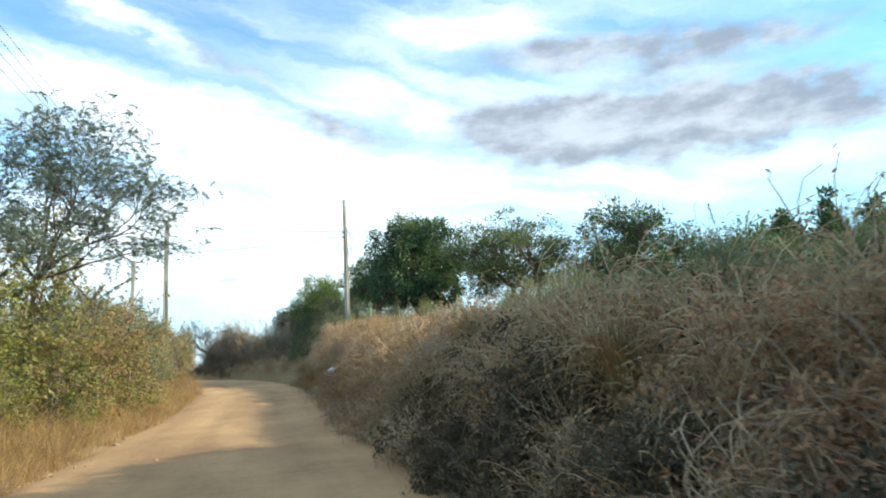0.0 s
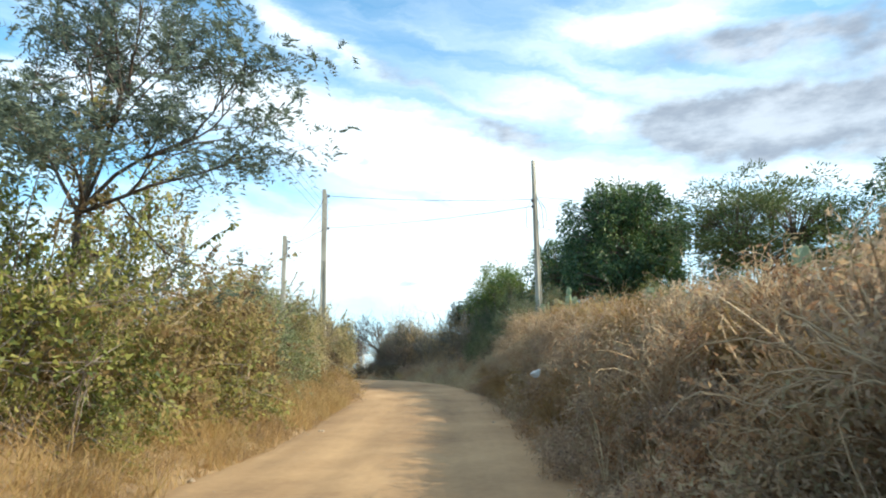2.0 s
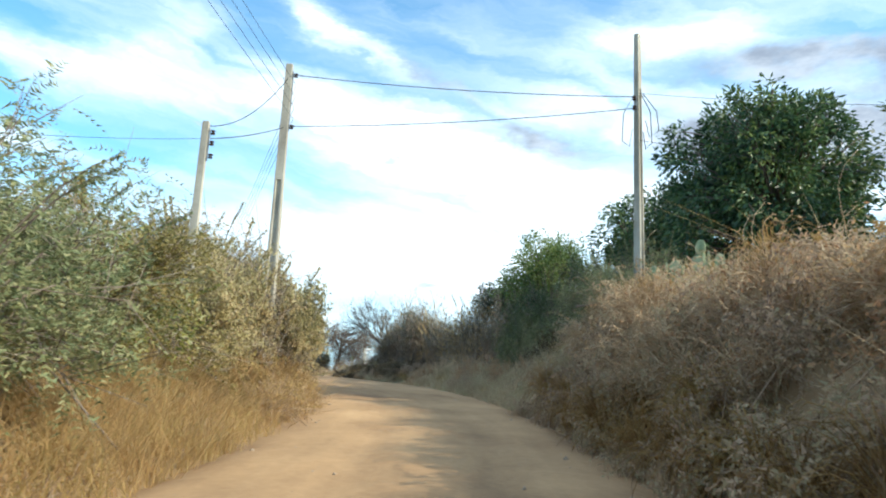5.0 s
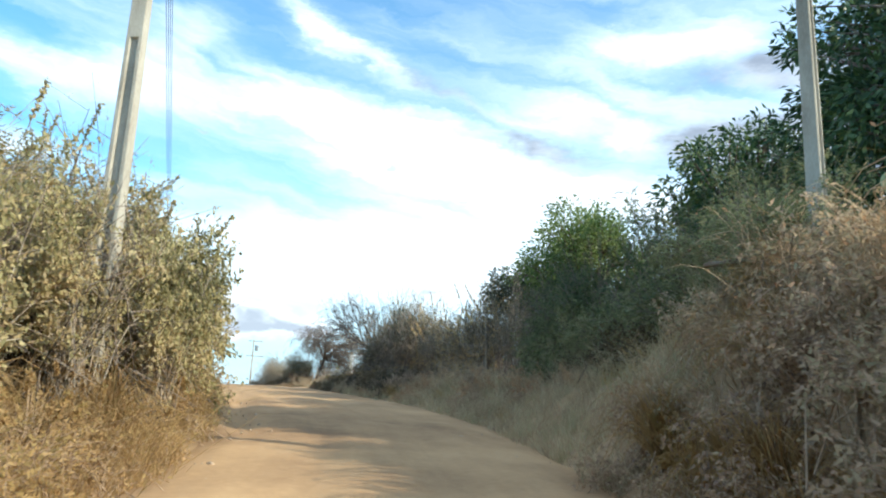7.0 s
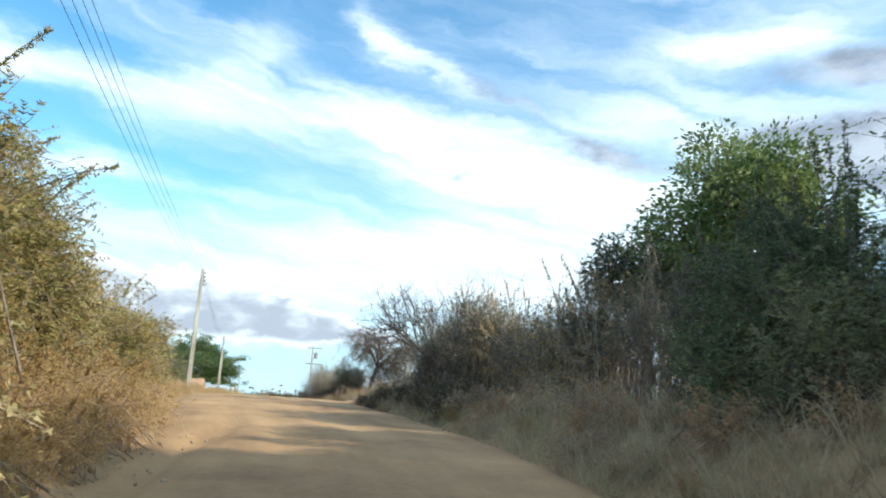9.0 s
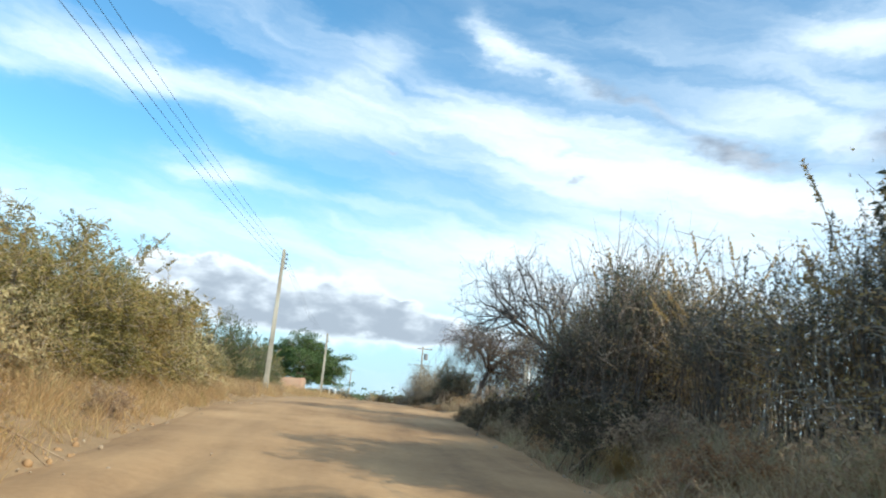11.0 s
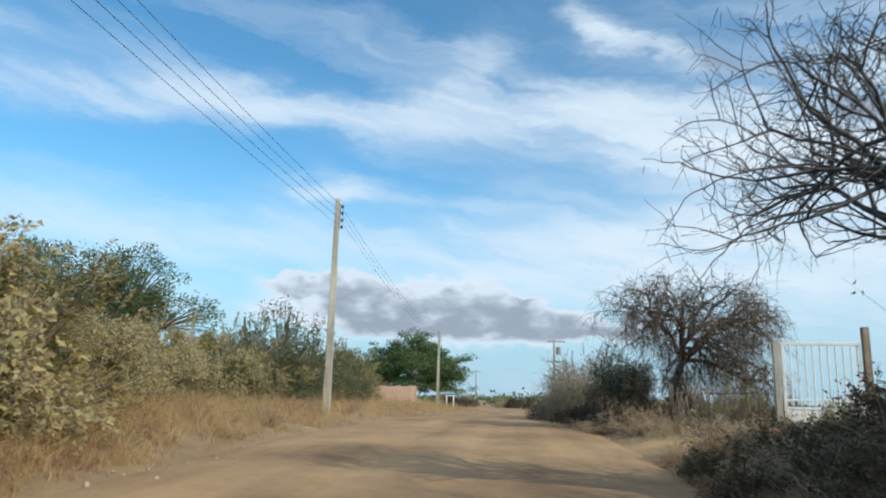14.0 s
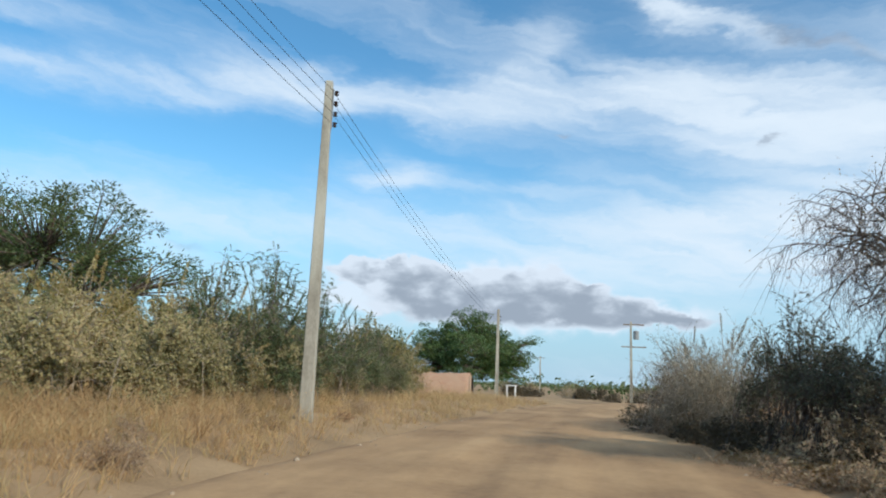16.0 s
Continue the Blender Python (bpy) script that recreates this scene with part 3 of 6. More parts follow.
def road_sheet():
    cols = np.linspace(-1, 1, 31)
    rows = np.arange(0, len(YC) - 1, 3)
    lat = cols[None] * (CW[rows] / 2 + 0.8)[:, None]
    x = CX[rows][:, None] + NOR[rows, 0][:, None] * lat
    y = YC[rows][:, None] + NOR[rows, 1][:, None] * lat
    crown = 0.06 * (1 - cols[None] ** 2) - 0.22 * step01((np.abs(lat) - (CW[rows] / 2 - 0.25)[:, None]) / 1.0)
    ruts = -0.035 * (np.exp(-((lat + 0.8) / 0.28) ** 2) + np.exp(-((lat - 0.75) / 0.28) ** 2))
    gully = -0.14 * np.exp(-((lat + 2.2 + 0.3 * np.sin(y * 0.5)) / 0.18) ** 2) * step01((y - 36) / 3) * step01((50 - y) / 4)
    z = CZ[rows][:, None] + crown + ruts + gully + 0.018 * wobble(x, y, 2.1, 3.0) + 0.02 * wobble(x, y, 0.6, 5.0)
    v = np.stack([x, y, z], -1).reshape(-1, 3)
    uv = np.stack([np.broadcast_to(lat * 0.15, x.shape), y], -1).reshape(-1, 2)
    n, m = x.shape
    q = (np.arange(n - 1)[:, None] * m + np.arange(m - 1)[None]).ravel()
    return mesh_of("road", v, [np.stack([q, q + 1, q + 1 + m, q + m], 1)], M_ROAD, uv, smooth=True)


tagged(piece("road", road_sheet()), "unpaved sandy dirt road with worn wheel tracks", "dirt road", kind="structure")


def driveway_sheet():
    """Bare sand from the road to the gate."""
    t, w = np.meshgrid(np.linspace(0, 1, 13), np.linspace(-1, 1, 9), indexing="ij")
    a, b = np.array(at_road(63.6, right_edge(63.6) - 0.9)), np.array([-26.6, 69.6])
    d = unit(b - a)
    half = 1.7 - 0.6 * t + 0.12 * np.sin(9 * t + 2 * w)
    x, y = a[0] + (b - a)[0] * t + d[1] * half * w, a[1] + (b - a)[1] * t - d[0] * half * w
    z = terrain(x.ravel(), y.ravel()).reshape(x.shape) + 0.03 - 0.1 * np.abs(w) ** 4
    n, m = x.shape
    q = (np.arange(n - 1)[:, None] * m + np.arange(m - 1)[None]).ravel()
    return mesh_of("driveway", np.stack([x, y, z], -1).reshape(-1, 3), [np.stack([q, q + 1, q + 1 + m, q + m], 1)], M_ROAD, np.stack([w * 0.2, y], -1).reshape(-1, 2), smooth=True)


tagged(piece("driveway", driveway_sheet()), "short bare sandy track from the road to the gate", "driveway", kind="structure")


# ---------------------------------------------------------------- plants
def make_bush(name, label, category, seed, R, H, stems, twigs, per, L, W, leaf_mat, stem_mat, hang=0.3, shoots=0, low=-0.05, group="", twig_len=0.4, spread=0.25, thick=0.014, inner=0.45, narrow=False, lobes=0, frond=None, upright=0.0):
    """lobes: stems gather in so many leafy lobes with hollows between. frond: leaflet pairs and length of feathered leaves. upright: how far the stems rise straight."""
    rng = np.random.default_rng(seed)
    ends = dome(stems, rng, low)
    if lobes:
        heads = dome(lobes, rng, max(low, 0.0))
        pick = rng.integers(0, lobes, stems)
        ends = unit(heads[pick] + rng.normal(0, 0.14, (stems, 3))) * rng.uniform(0.8, 1.12, lobes)[pick][:, None]
    lump = 0.8 + 0.25 * np.sin(ends[:, 0] * 4 + seed) * np.cos(ends[:, 1] * 5 + seed * 2) + rng.uniform(-0.12, 0.12, stems)
    ends = ends * lump[:, None] * (R, R, H)
    start = np.c_[rng.normal(0, spread * R, (stems, 2)) * (1 - upright) + ends[:, :2] * upright, np.full(stems, -0.15)]
    ctrl = start * 0.6 + ends * 0.4 + np.c_[np.zeros((stems, 2)), np.full(stems, 0.35 * H)]
    path = bezier(start, ctrl, ends, 6) + np.cumsum(rng.normal(0, 0.025, (stems, 6, 3)), 1)
    thin_pick = np.array([0, 2, 3, 5] if thick > 0.01 else [0, 3, 5])
    rad = np.linspace(1, 0.3, 6)[None] * thick * rng.uniform(0.6, 1.3, (stems, 1))
    wood = [tubes(path[:, thin_pick], rad[:, thin_pick])]
    bi = rng.integers(0, stems, twigs)
    u = rng.uniform(inner, 1.0, twigs) * 4.999
    k, f = u.astype(int), (u % 1)[:, None]
    base = path[bi, k] * (1 - f) + path[bi, k + 1] * f
    tdir = unit(unit(base * (1, 1, 0.7)) * 0.7 + rng.normal(0, 0.6, (twigs, 3)) + (0, 0, 0.15))
    tlen = twig_len * rng.uniform(0.5, 1.3, twigs)[:, None]
    tip = base + tdir * tlen + np.c_[np.zeros((twigs, 2)), -hang * 0.25 * tlen[:, 0]]
    wood.append(ribbons(base, tip, 0.005 * thick / 0.014, 0.0025 * thick / 0.014, rng))
    if shoots:
        e = dome(shoots, rng, 0.5) * (R * 0.95, R * 0.95, H) * rng.uniform(1.0, 1.22, (shoots, 1))
        s0 = e * (0.4, 0.4, 0.5)
        sp = bezier(s0, (s0 + e) / 2 + (0, 0, 0.12 * H), e, 5)
        wood.append(tubes(sp, np.tile(np.linspace(0.009, 0.003, 5), (shoots, 1))))
        n2 = shoots * 80
        si, su = rng.integers(0, shoots, n2), rng.uniform(0.25, 1.0, n2)[:, None]
        spos = sp[si, 2] * (1 - su) ** 1 + sp[si, 4] * su
        extra = leaf_quads(spos, rng.normal(0, 1, (n2, 3)) + (0, 0, 0.3), L * 0.85, W * 0.8, rng)
    ti = np.repeat(np.arange(twigs), per)
    v = rng.uniform(0.1, 1.05, len(ti))[:, None]
    P = base[ti] * (1 - v) + tip[ti] * v + rng.normal(0, 0.02, (len(ti), 3))
    D = tdir[ti] * 0.6 + rng.normal(0, 0.7, (len(ti), 3)) - (0, 0, hang)
    if frond:
        pairs, ln = frond
        green = [frond_leaves(P, D, ln * rng.uniform(0.6, 1.3, len(ti)), pairs, L, W, rng)]
    else:
        green = [leaf_quads(P, D, L * rng.uniform(0.6, 1.3, len(ti)), W * rng.uniform(0.7, 1.2, len(ti)), rng, narrow=narrow)]
    if shoots:
        green.append(extra)
    top = new(name)
    tagged(top, label, category, group)
    piece("woody_stem", mesh_of("stems", *join(wood), stem_mat), top)
    piece("leaves", mesh_of("leaves", *join(green), leaf_mat), top)
    return top


def plant(kinds, rng, x, y, scale, dz=0.0, squash=1.0, tip=0.0):
    """Sets a copy of one of the kinds on the ground; the first use of each takes the original."""
    ob = kinds[int(rng.integers(len(kinds)))]
    z = float(terrain(x, y)[0]) - 0.05 + dz
    turn = pose(0, 0, 0, 0, 0, float(rng.uniform(0, 360)))
    if tip:  # leaning out from the bank, towards the road
        i = int(road_coords(x, y)[0][0])
        turn = Matrix.Rotation(radians(tip), 4, Vector((-TAN[i, 0], -TAN[i, 1], 0))) @ turn
    m = Matrix.Translation((float(x), float(y), z)) @ turn @ Matrix.Diagonal((scale, scale, scale * squash, 1))
    c = copy_thing(ob, m)
    c.scale = (scale, scale, scale * squash)
    return c


def discard(obs):
    for ob in obs:
        for o in (*ob.children_recursive, ob):
            bpy.data.objects.remove(o)


LEFT_KINDS = [make_bush("bush", "dusty olive and yellow leafy bush on the road verge", "bush", 10 + k, 1.3, 1.9, 46, 700, 14, 0.043, 0.029, M_GREEN, M_TWIG, 0.45, 3, group="roadside bushes", twig_len=0.34, narrow=True, thick=0.009, lobes=13) for k in range(4)]
FEATHER_KINDS = [make_bush("mimosa_bush", "grey-green fine-leaved mimosa bush on the verge", "bush", 30 + k, 1.2, 1.8, 44, 760, 3, 0.038, 0.015, M_FEATHER, M_TWIG, 0.15, 5, group="roadside bushes", thick=0.008, lobes=15, frond=(6, 0.17)) for k in range(2)]
VINE_KINDS = [make_bush("withered_bush", "withered orange-brown bush hung with curled dead leaves", "bush", 40 + k, 1.25, 1.8, 44, 640, 13, 0.052, 0.03, M_VINE, M_STEM, 0.8, 2, group="roadside bushes", twig_len=0.36, thick=0.009, lobes=12) for k in range(2)]
DRY_KINDS = [make_bush("dry_bush", ("tangled dead brown brush with curled leaves on the earth bank", "rust-brown dead brush with withered leaves on the earth bank")[k % 2], "bush", 50 + k, 0.95, 1.05, 90, 170, 8, 0.075, 0.04, (M_DEAD, M_RUST)[k % 2], M_STEM, 0.6, 0, 0.0, "dead brush on the bank", 0.3, 0.45, 0.010, 0.45, True, lobes=12) for k in range(4)]
THICKET_KINDS = [make_bush("thicket_shrub", "dark dense many-stemmed shrub of the hedge", "shrub", 70 + k, 1.25, 3.3, 64, 560, 9, 0.08, 0.04, M_THICKET, M_BARK, 0.3, 0, 0.5, "hedge shrubs", 0.5, 0.5, 0.018, 0.58, True, lobes=14) for k in range(3)]
HEDGE_KINDS = [make_bush("hedge_shrub", "dark half-bare hedge shrub with close upright stems", "shrub", 80 + k, 1.3, 3.15, 95, 600, 6, 0.062, 0.028, M_HEDGE, M_TWIG, 0.4, 3, 0.6, "hedge shrubs", 0.4, 0.6, 0.011, 0.57, True, upright=0.6) for k in range(3)]
TWIGGY_KINDS = [make_bush("dry_shrub", ("half-bare yellowish dry shrub with pale twigs", "half-bare yellowish dry shrub with pale twigs", "tall grey leafless shrub hung with withered pods")[k], "shrub", 90 + k, 1.3, 2.2, 80, 620, (6, 6, 4)[k], (0.05, 0.05, 0.036)[k], (0.022, 0.022, 0.012)[k], (M_STRAW, M_STRAW, M_DEAD)[k], (M_PALE, M_PALE, M_TWIG)[k], 0.3, (6, 6, 0)[k], 0.1, "hedge shrubs", 0.5, 0.35, 0.010, 0.35, True) for k in range(3)]
POD_KINDS = TWIGGY_KINDS[2:]
TWIGGY_KINDS = TWIGGY_KINDS[:2]
SPRAY_KINDS = [make_bush("acacia_bush", "tall yellow-green acacia bush with drooping leaf sprays", "bush", 110 + k, 1.5, 1.9, 54, 1150, 4, 0.038, 0.015, M_GOLDGREEN, M_TWIG, 0.35, 6, -0.1, "roadside bushes", 0.36, 0.25, 0.011, 0.4, True, lobes=16, frond=(6, 0.17)) for k in range(2)]
GOLD_KINDS = [make_bush("straw_bush", "sunlit golden dry weeds on the bank crest", "bush", 130 + k, 0.9, 0.9, 80, 240, 7, 0.058, 0.028, M_STRAW, M_STEM, 0.2, 6, 0.1, "golden weeds on the bank", 0.3, 0.5, 0.008, 0.3, True) for k in range(2)]
BIG_KINDS = [make_bush("large_bush", ("large dense grey-green bush with a dark hollow beneath", "large dense yellow-green acacia bush with drooping leaf sprays", "large dense dry-leaved bush with a dark hollow beneath")[k], "bush", 140 + k, 1.65, 2.5, 54, (1250, 1300, 1250)[k], (12, 3, 12)[k], (0.062, 0.05, 0.062)[k], (0.042, 0.019, 0.042)[k], (M_BIG, M_GOLDGREEN, M_BIG)[k], M_PALE, 0.4, 4, 0.05, "roadside bushes", 0.38, 0.2, 0.014, 0.42, True, lobes=15, frond=(None, (6, 0.2), None)[k]) for k in range(3)]
HOLLOW_KINDS = [make_bush("spreading_bush", "spreading dry-leaved bush with bare pale branches over a dark hollow", "bush", 150 + k, 1.65, 2.5, 60, 1150, 12, 0.066, 0.044, (M_BIG, M_GOLDGREEN)[k], M_PALE, 0.4, 2, 0.3, "roadside bushes", 0.36, 0.12, 0.014, 0.66, True, lobes=15) for k in range(2)]
UNDER_KINDS = [make_bush("undergrowth_bush", "dense leafy undergrowth beside the road, with shade put into its dark leaves", "bush", 120 + k, 1.1, 1.25, 36, 420, 11, 0.07, 0.036, M_UNDER, M_BARK, 0.3, 0, -0.1, "hedge shrubs", 0.35, 0.4, 0.012, 0.3, True, lobes=11) for k in range(2)]

SPIKE_KINDS = [make_bush("thorn_shrub", "dark green feathery thorn shrub with long upright shoots", "shrub", 160 + k, 1.35, 2.2, 48, 900, 3, 0.045, 0.018, M_THORN, M_TWIG, 0.1, 26, 0.0, "roadside bushes", 0.4, 0.3, 0.012, 0.4, True, lobes=14, frond=(6, 0.18)) for k in range(2)]
HAZE_KINDS = [make_bush("dry_shrub", "dense rounded grey-tan shrub of fine dry twigs", "shrub", 170 + k, 1.4, 2.1, 120, 1300, 7, 0.04, 0.016, M_HAZE, M_PALE, 0.2, 8, 0.0, "hedge shrubs", 0.42, 0.35, 0.008, 0.4, True, lobes=18) for k in range(2)]


def make_tangle(seed):
    """Long dead stalks that rise from one root, arch over and cross each other, with a few curled leaves."""
    r = np.random.default_rng(seed)
    n = 90
    a = r.uniform(0, 2 * np.pi, n)
    ln = r.uniform(0.7, 1.45, n)[:, None]
    out = np.stack([np.cos(a), np.sin(a), np.zeros(n)], 1) * r.uniform(0.2, 0.8, n)[:, None] * ln
    h = (0, 0, 1) * ln * r.uniform(0.45, 0.95, n)[:, None]
    root = r.normal(0, 0.13, (n, 3)) * (1, 1, 0) - (0, 0, 0.1)
    p = bezier(root, root + out * 0.3 + h * 1.1, out + h * r.uniform(0.35, 1.0, n)[:, None], 7) + np.cumsum(r.normal(0, 0.014, (n, 7, 3)), 1)
    top = new("stalk_tangle")
    tagged(top, "tangle of long arching dead stalks on the earth bank", "dead stalks", "dead stalks on the bank")
    tagged(piece("tuft", mesh_of("tuft", *tubes(p, np.linspace(1, 0.4, 7)[None] * r.uniform(0.004, 0.0095, (n, 1))), M_STALK), top), kind="stuff")
    k = r.integers(0, n, 260)
    P = p[k, r.integers(3, 7, 260)] + r.normal(0, 0.03, (260, 3))
    piece("leaves", mesh_of("leaves", *leaf_quads(P, r.normal(0, 0.6, (260, 3)) - (0, 0, 0.6), 0.058 * r.uniform(0.6, 1.3, 260), 0.026, r), M_RUST), top)
    return top


TANGLES = [make_tangle(320 + k) for k in range(3)]


def make_tussock(seed):
    """A fountain of long pale blades."""
    r = np.random.default_rng(seed)
    n = 130
    a = r.uniform(0, 2 * np.pi, n)
    out = np.stack([np.cos(a), np.sin(a), np.zeros(n)], 1) * r.uniform(0.15, 0.75, n)[:, None]
    h = r.uniform(0.5, 1.05, n)[:, None] * (0, 0, 1)
    p = bezier(out * 0.12, out * 0.35 + h * 1.15, out + h * r.uniform(0.2, 0.85, n)[:, None], 6)
    top = new("grass_tussock")
    tagged(top, "arching tussock of pale dry grass stalks on the bank", "grass tussock", "grass tussocks")
    for q in np.array_split(p, 4):
        piece("blade_spray", mesh_of("blade_spray", *tubes(q, np.tile(np.linspace(0.006, 0.0025, 6), (len(q), 1))), M_STRAW), top)
    return top


TUSSOCKS = [make_tussock(300 + k) for k in range(2)]

rng = np.random.default_rng(5)
# left verge, up to the first tall pole
for yc in np.arange(-3, 31, 1.45):
    h = np.interp(yc, [-4, 6, 14, 20, 26, 31, 34], [2.8, 3.4, 3.9, 4.0, 3.8, 3.3, 3.2])
    for off, f in ((1.85, 0.52), (3.1, 1.05)) if yc < 24 else ((2.7, 0.95),):
        x, y = at_road(yc + rng.uniform(-0.5, 0.5), left_edge(yc) - off + rng.uniform(-0.3, 0.3))
        u = rng.random()
        kinds = FEATHER_KINDS if 23.5 < yc < 29.5 and u < 0.8 else VINE_KINDS if 15 < yc < 24 and u < 0.5 else BIG_KINDS if yc > 24 and u > 0.6 else LEFT_KINDS
        plant(kinds, rng, x, y, f * h * rng.uniform(0.88, 1.08) * (0.42 if kinds is BIG_KINDS else 0.54))
for x, y, sc, q in ((-13.3, 34.5, 0.64, 1.55), (-13.3, 33.1, 0.66, 1.55), (-14.3, 35.2, 0.85, 1.5), (-13.6, 32.0, 0.95, 1.3), (-13.2, 30.2, 1.0, 1.2), (-15.2, 35.8, 1.1, 1.15), (-15.4, 32.6, 1.15, 1.1)):
    plant(HOLLOW_KINDS if sc < 0.9 else BIG_KINDS, rng, x, y, sc * (1.15 if sc < 0.9 else 1.0), dz=0.1, squash=q * 1.05)
for x, y, sc in ((-14.2, 33.6, 1.45), (-14.9, 32.4, 1.5), (-14.6, 34.8, 1.35)):
    plant(POD_KINDS, rng, x, y, sc, squash=1.15)
for x, y, sc in ((-14.0, 32.8, 0.9), (-14.3, 33.8, 0.95), (-13.9, 31.8, 0.85), (-14.2, 34.6, 0.9)):  # dark-leaved bushes added as the shade of the hollow beneath the bush
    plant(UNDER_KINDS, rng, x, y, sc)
# left, beyond the pole: a row that draws back from the road
for yc in np.arange(37.5, 80, 1.9):
    h = np.interp(yc, [36, 40, 44, 48, 53, 57, 61, 66, 72, 78], [3.2, 4.0, 4.6, 4.6, 4.3, 3.9, 3.8, 4.1, 3.9, 3.9])
    o = np.interp(yc, [36, 40, 46, 55, 60, 64, 72, 80], [3.0, 2.8, 2.9, 3.6, 5.8, 7.2, 7.5, 7.0])
    for off, f in ((0.0, 0.68 if yc < 60 else 0.85), (1.9, 1.0)):
        if off and 46 < yc < 60:
            continue
        x, y = at_road(yc + rng.uniform(-0.5, 0.5), left_edge(yc) - o - off)
        u = rng.random()
        kinds = FEATHER_KINDS if u < 0.22 else HOLLOW_KINDS if u < 0.65 or yc > 60 else BIG_KINDS
        plant(kinds, rng, x, y, f * h * rng.uniform(0.88, 1.08) * (0.45 if kinds is FEATHER_KINDS else 0.36), squash=1.05)
for x, y, sc in ((-46.6, 66.6, 1.45), (-47.8, 68.8, 1.65), (-49.4, 71.4, 1.55), (-51.4, 74.2, 1.4), (-53.4, 76.9, 1.1), (-52.8, 75.8, 1.1)):
    plant(SPIKE_KINDS, rng, x, y, sc * rng.uniform(0.95, 1.05))
for x, y, sc in ((-45.0, 64.6, 1.15), (-45.9, 66.3, 1.05), (-46.9, 68.0, 1.0), (-48.4, 70.0, 0.9), (-43.6, 62.4, 1.15), (-49.9, 72.6, 0.8), (-47.2, 65.6, 1.35), (-49.0, 67.8, 1.35)):
    plant(BIG_KINDS[::2], rng, x, y, sc)
for x, y, sc in ((-42.6, 60.6, 0.8), (-44.4, 63.2, 0.85), (-46.6, 66.0, 0.7), (-41.2, 58.8, 0.85), (-48.2, 68.6, 0.6)):  # scrub whose dark leaf colour stands for the shade beneath the bushes
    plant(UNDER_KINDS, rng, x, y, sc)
for yc in np.arange(37.5, 49, 1.5):
    x, y = at_road(yc, left_edge(yc) - np.interp(yc, [37, 43, 49], [3.4, 3.6, 4.2]) + rng.uniform(-0.2, 0.2))
    plant(SPRAY_KINDS, rng, x, y, rng.uniform(0.93, 1.07) * np.interp(yc, [37, 41, 45, 49], [1.95, 2.35, 2.2, 1.75]))
# low dry weeds among the verge grass
for yc in np.arange(2, 74, 0.85):
    o0, o1 = np.interp(yc, [2, 24, 26, 46, 60, 74], [0.2, 0.2, 0.2, 0.4, 0.6, 1.0]), np.interp(yc, [2, 24, 26, 46, 60, 74], [0.7, 0.7, 2.2, 2.6, 4.5, 6.0])
    x, y = at_road(yc + rng.uniform(-0.4, 0.4), left_edge(yc) - rng.uniform(o0, o1))
    plant(GOLD_KINDS if yc < 48 or rng.random() < 0.5 else DRY_KINDS, rng, x, y, rng.uniform(0.35, 0.62))
for yc in np.arange(31, 42, 0.7):
    x, y = at_road(yc, left_edge(yc) - rng.uniform(0.3, 1.3))
    plant(GOLD_KINDS, rng, x, y, rng.uniform(0.7, 1.0))
for yc in np.arange(31.5, 46, 0.5):
    x, y = at_road(yc, left_edge(yc) - rng.uniform(0.4, 1.7))
    plant(TUSSOCKS, rng, x, y, rng.uniform(0.85, 1.2))
for yc in np.arange(40, 48, 0.6):
    x, y = at_road(yc, left_edge(yc) - rng.uniform(0.9, 2.2))
    plant(GOLD_KINDS, rng, x, y, rng.uniform(0.9, 1.25))
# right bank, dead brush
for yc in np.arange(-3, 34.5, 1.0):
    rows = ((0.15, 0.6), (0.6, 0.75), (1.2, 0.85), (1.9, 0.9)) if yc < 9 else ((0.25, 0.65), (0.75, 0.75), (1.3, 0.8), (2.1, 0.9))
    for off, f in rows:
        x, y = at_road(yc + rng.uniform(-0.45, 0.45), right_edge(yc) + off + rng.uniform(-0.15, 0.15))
        # near the start, dark leaf colour low on the bank deepens its shade
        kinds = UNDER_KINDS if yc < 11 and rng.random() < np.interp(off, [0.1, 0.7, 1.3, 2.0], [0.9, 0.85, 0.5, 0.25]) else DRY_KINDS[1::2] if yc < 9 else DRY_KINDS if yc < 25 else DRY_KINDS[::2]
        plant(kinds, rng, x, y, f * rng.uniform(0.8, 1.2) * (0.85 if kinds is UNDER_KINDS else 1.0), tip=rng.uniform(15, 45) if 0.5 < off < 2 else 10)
for yc, off, sc in ((5.5, 1.2, 0.9), (7.4, 1.5, 1.0), (9.2, 1.2, 0.9), (10.8, 1.7, 1.1), (12.2, 1.0, 0.9), (14.0, 1.3, 1.0), (15.2, 0.6, 0.8), (17.5, 1.4, 1.0), (19.0, 1.6, 1.0),
                    (21.5, 1.8, 1.0), (24.0, 1.6, 0.9), (27.0, 1.7, 1.0), (30.5, 1.5, 1.0), (33.0, 1.2, 0.9)):
    x, y = at_road(yc, right_edge(yc) + off)
    plant(TUSSOCKS, rng, x, y, sc * rng.uniform(0.9, 1.15), dz=0.15, tip=20)
# taller dead brush that tops the bank near the start
for yc in np.arange(10.5, 18.5, 0.9):
    for off in (2.0, 2.8):
        x, y = at_road(yc + rng.uniform(-0.3, 0.3), right_edge(yc) + off + rng.uniform(-0.2, 0.2))
        plant(DRY_KINDS, rng, x, y, rng.uniform(0.7, 0.95) * np.interp(yc, [10, 13, 16, 18.5], [0.8, 1.15, 1.05, 0.8]), squash=rng.uniform(1.0, 1.2))
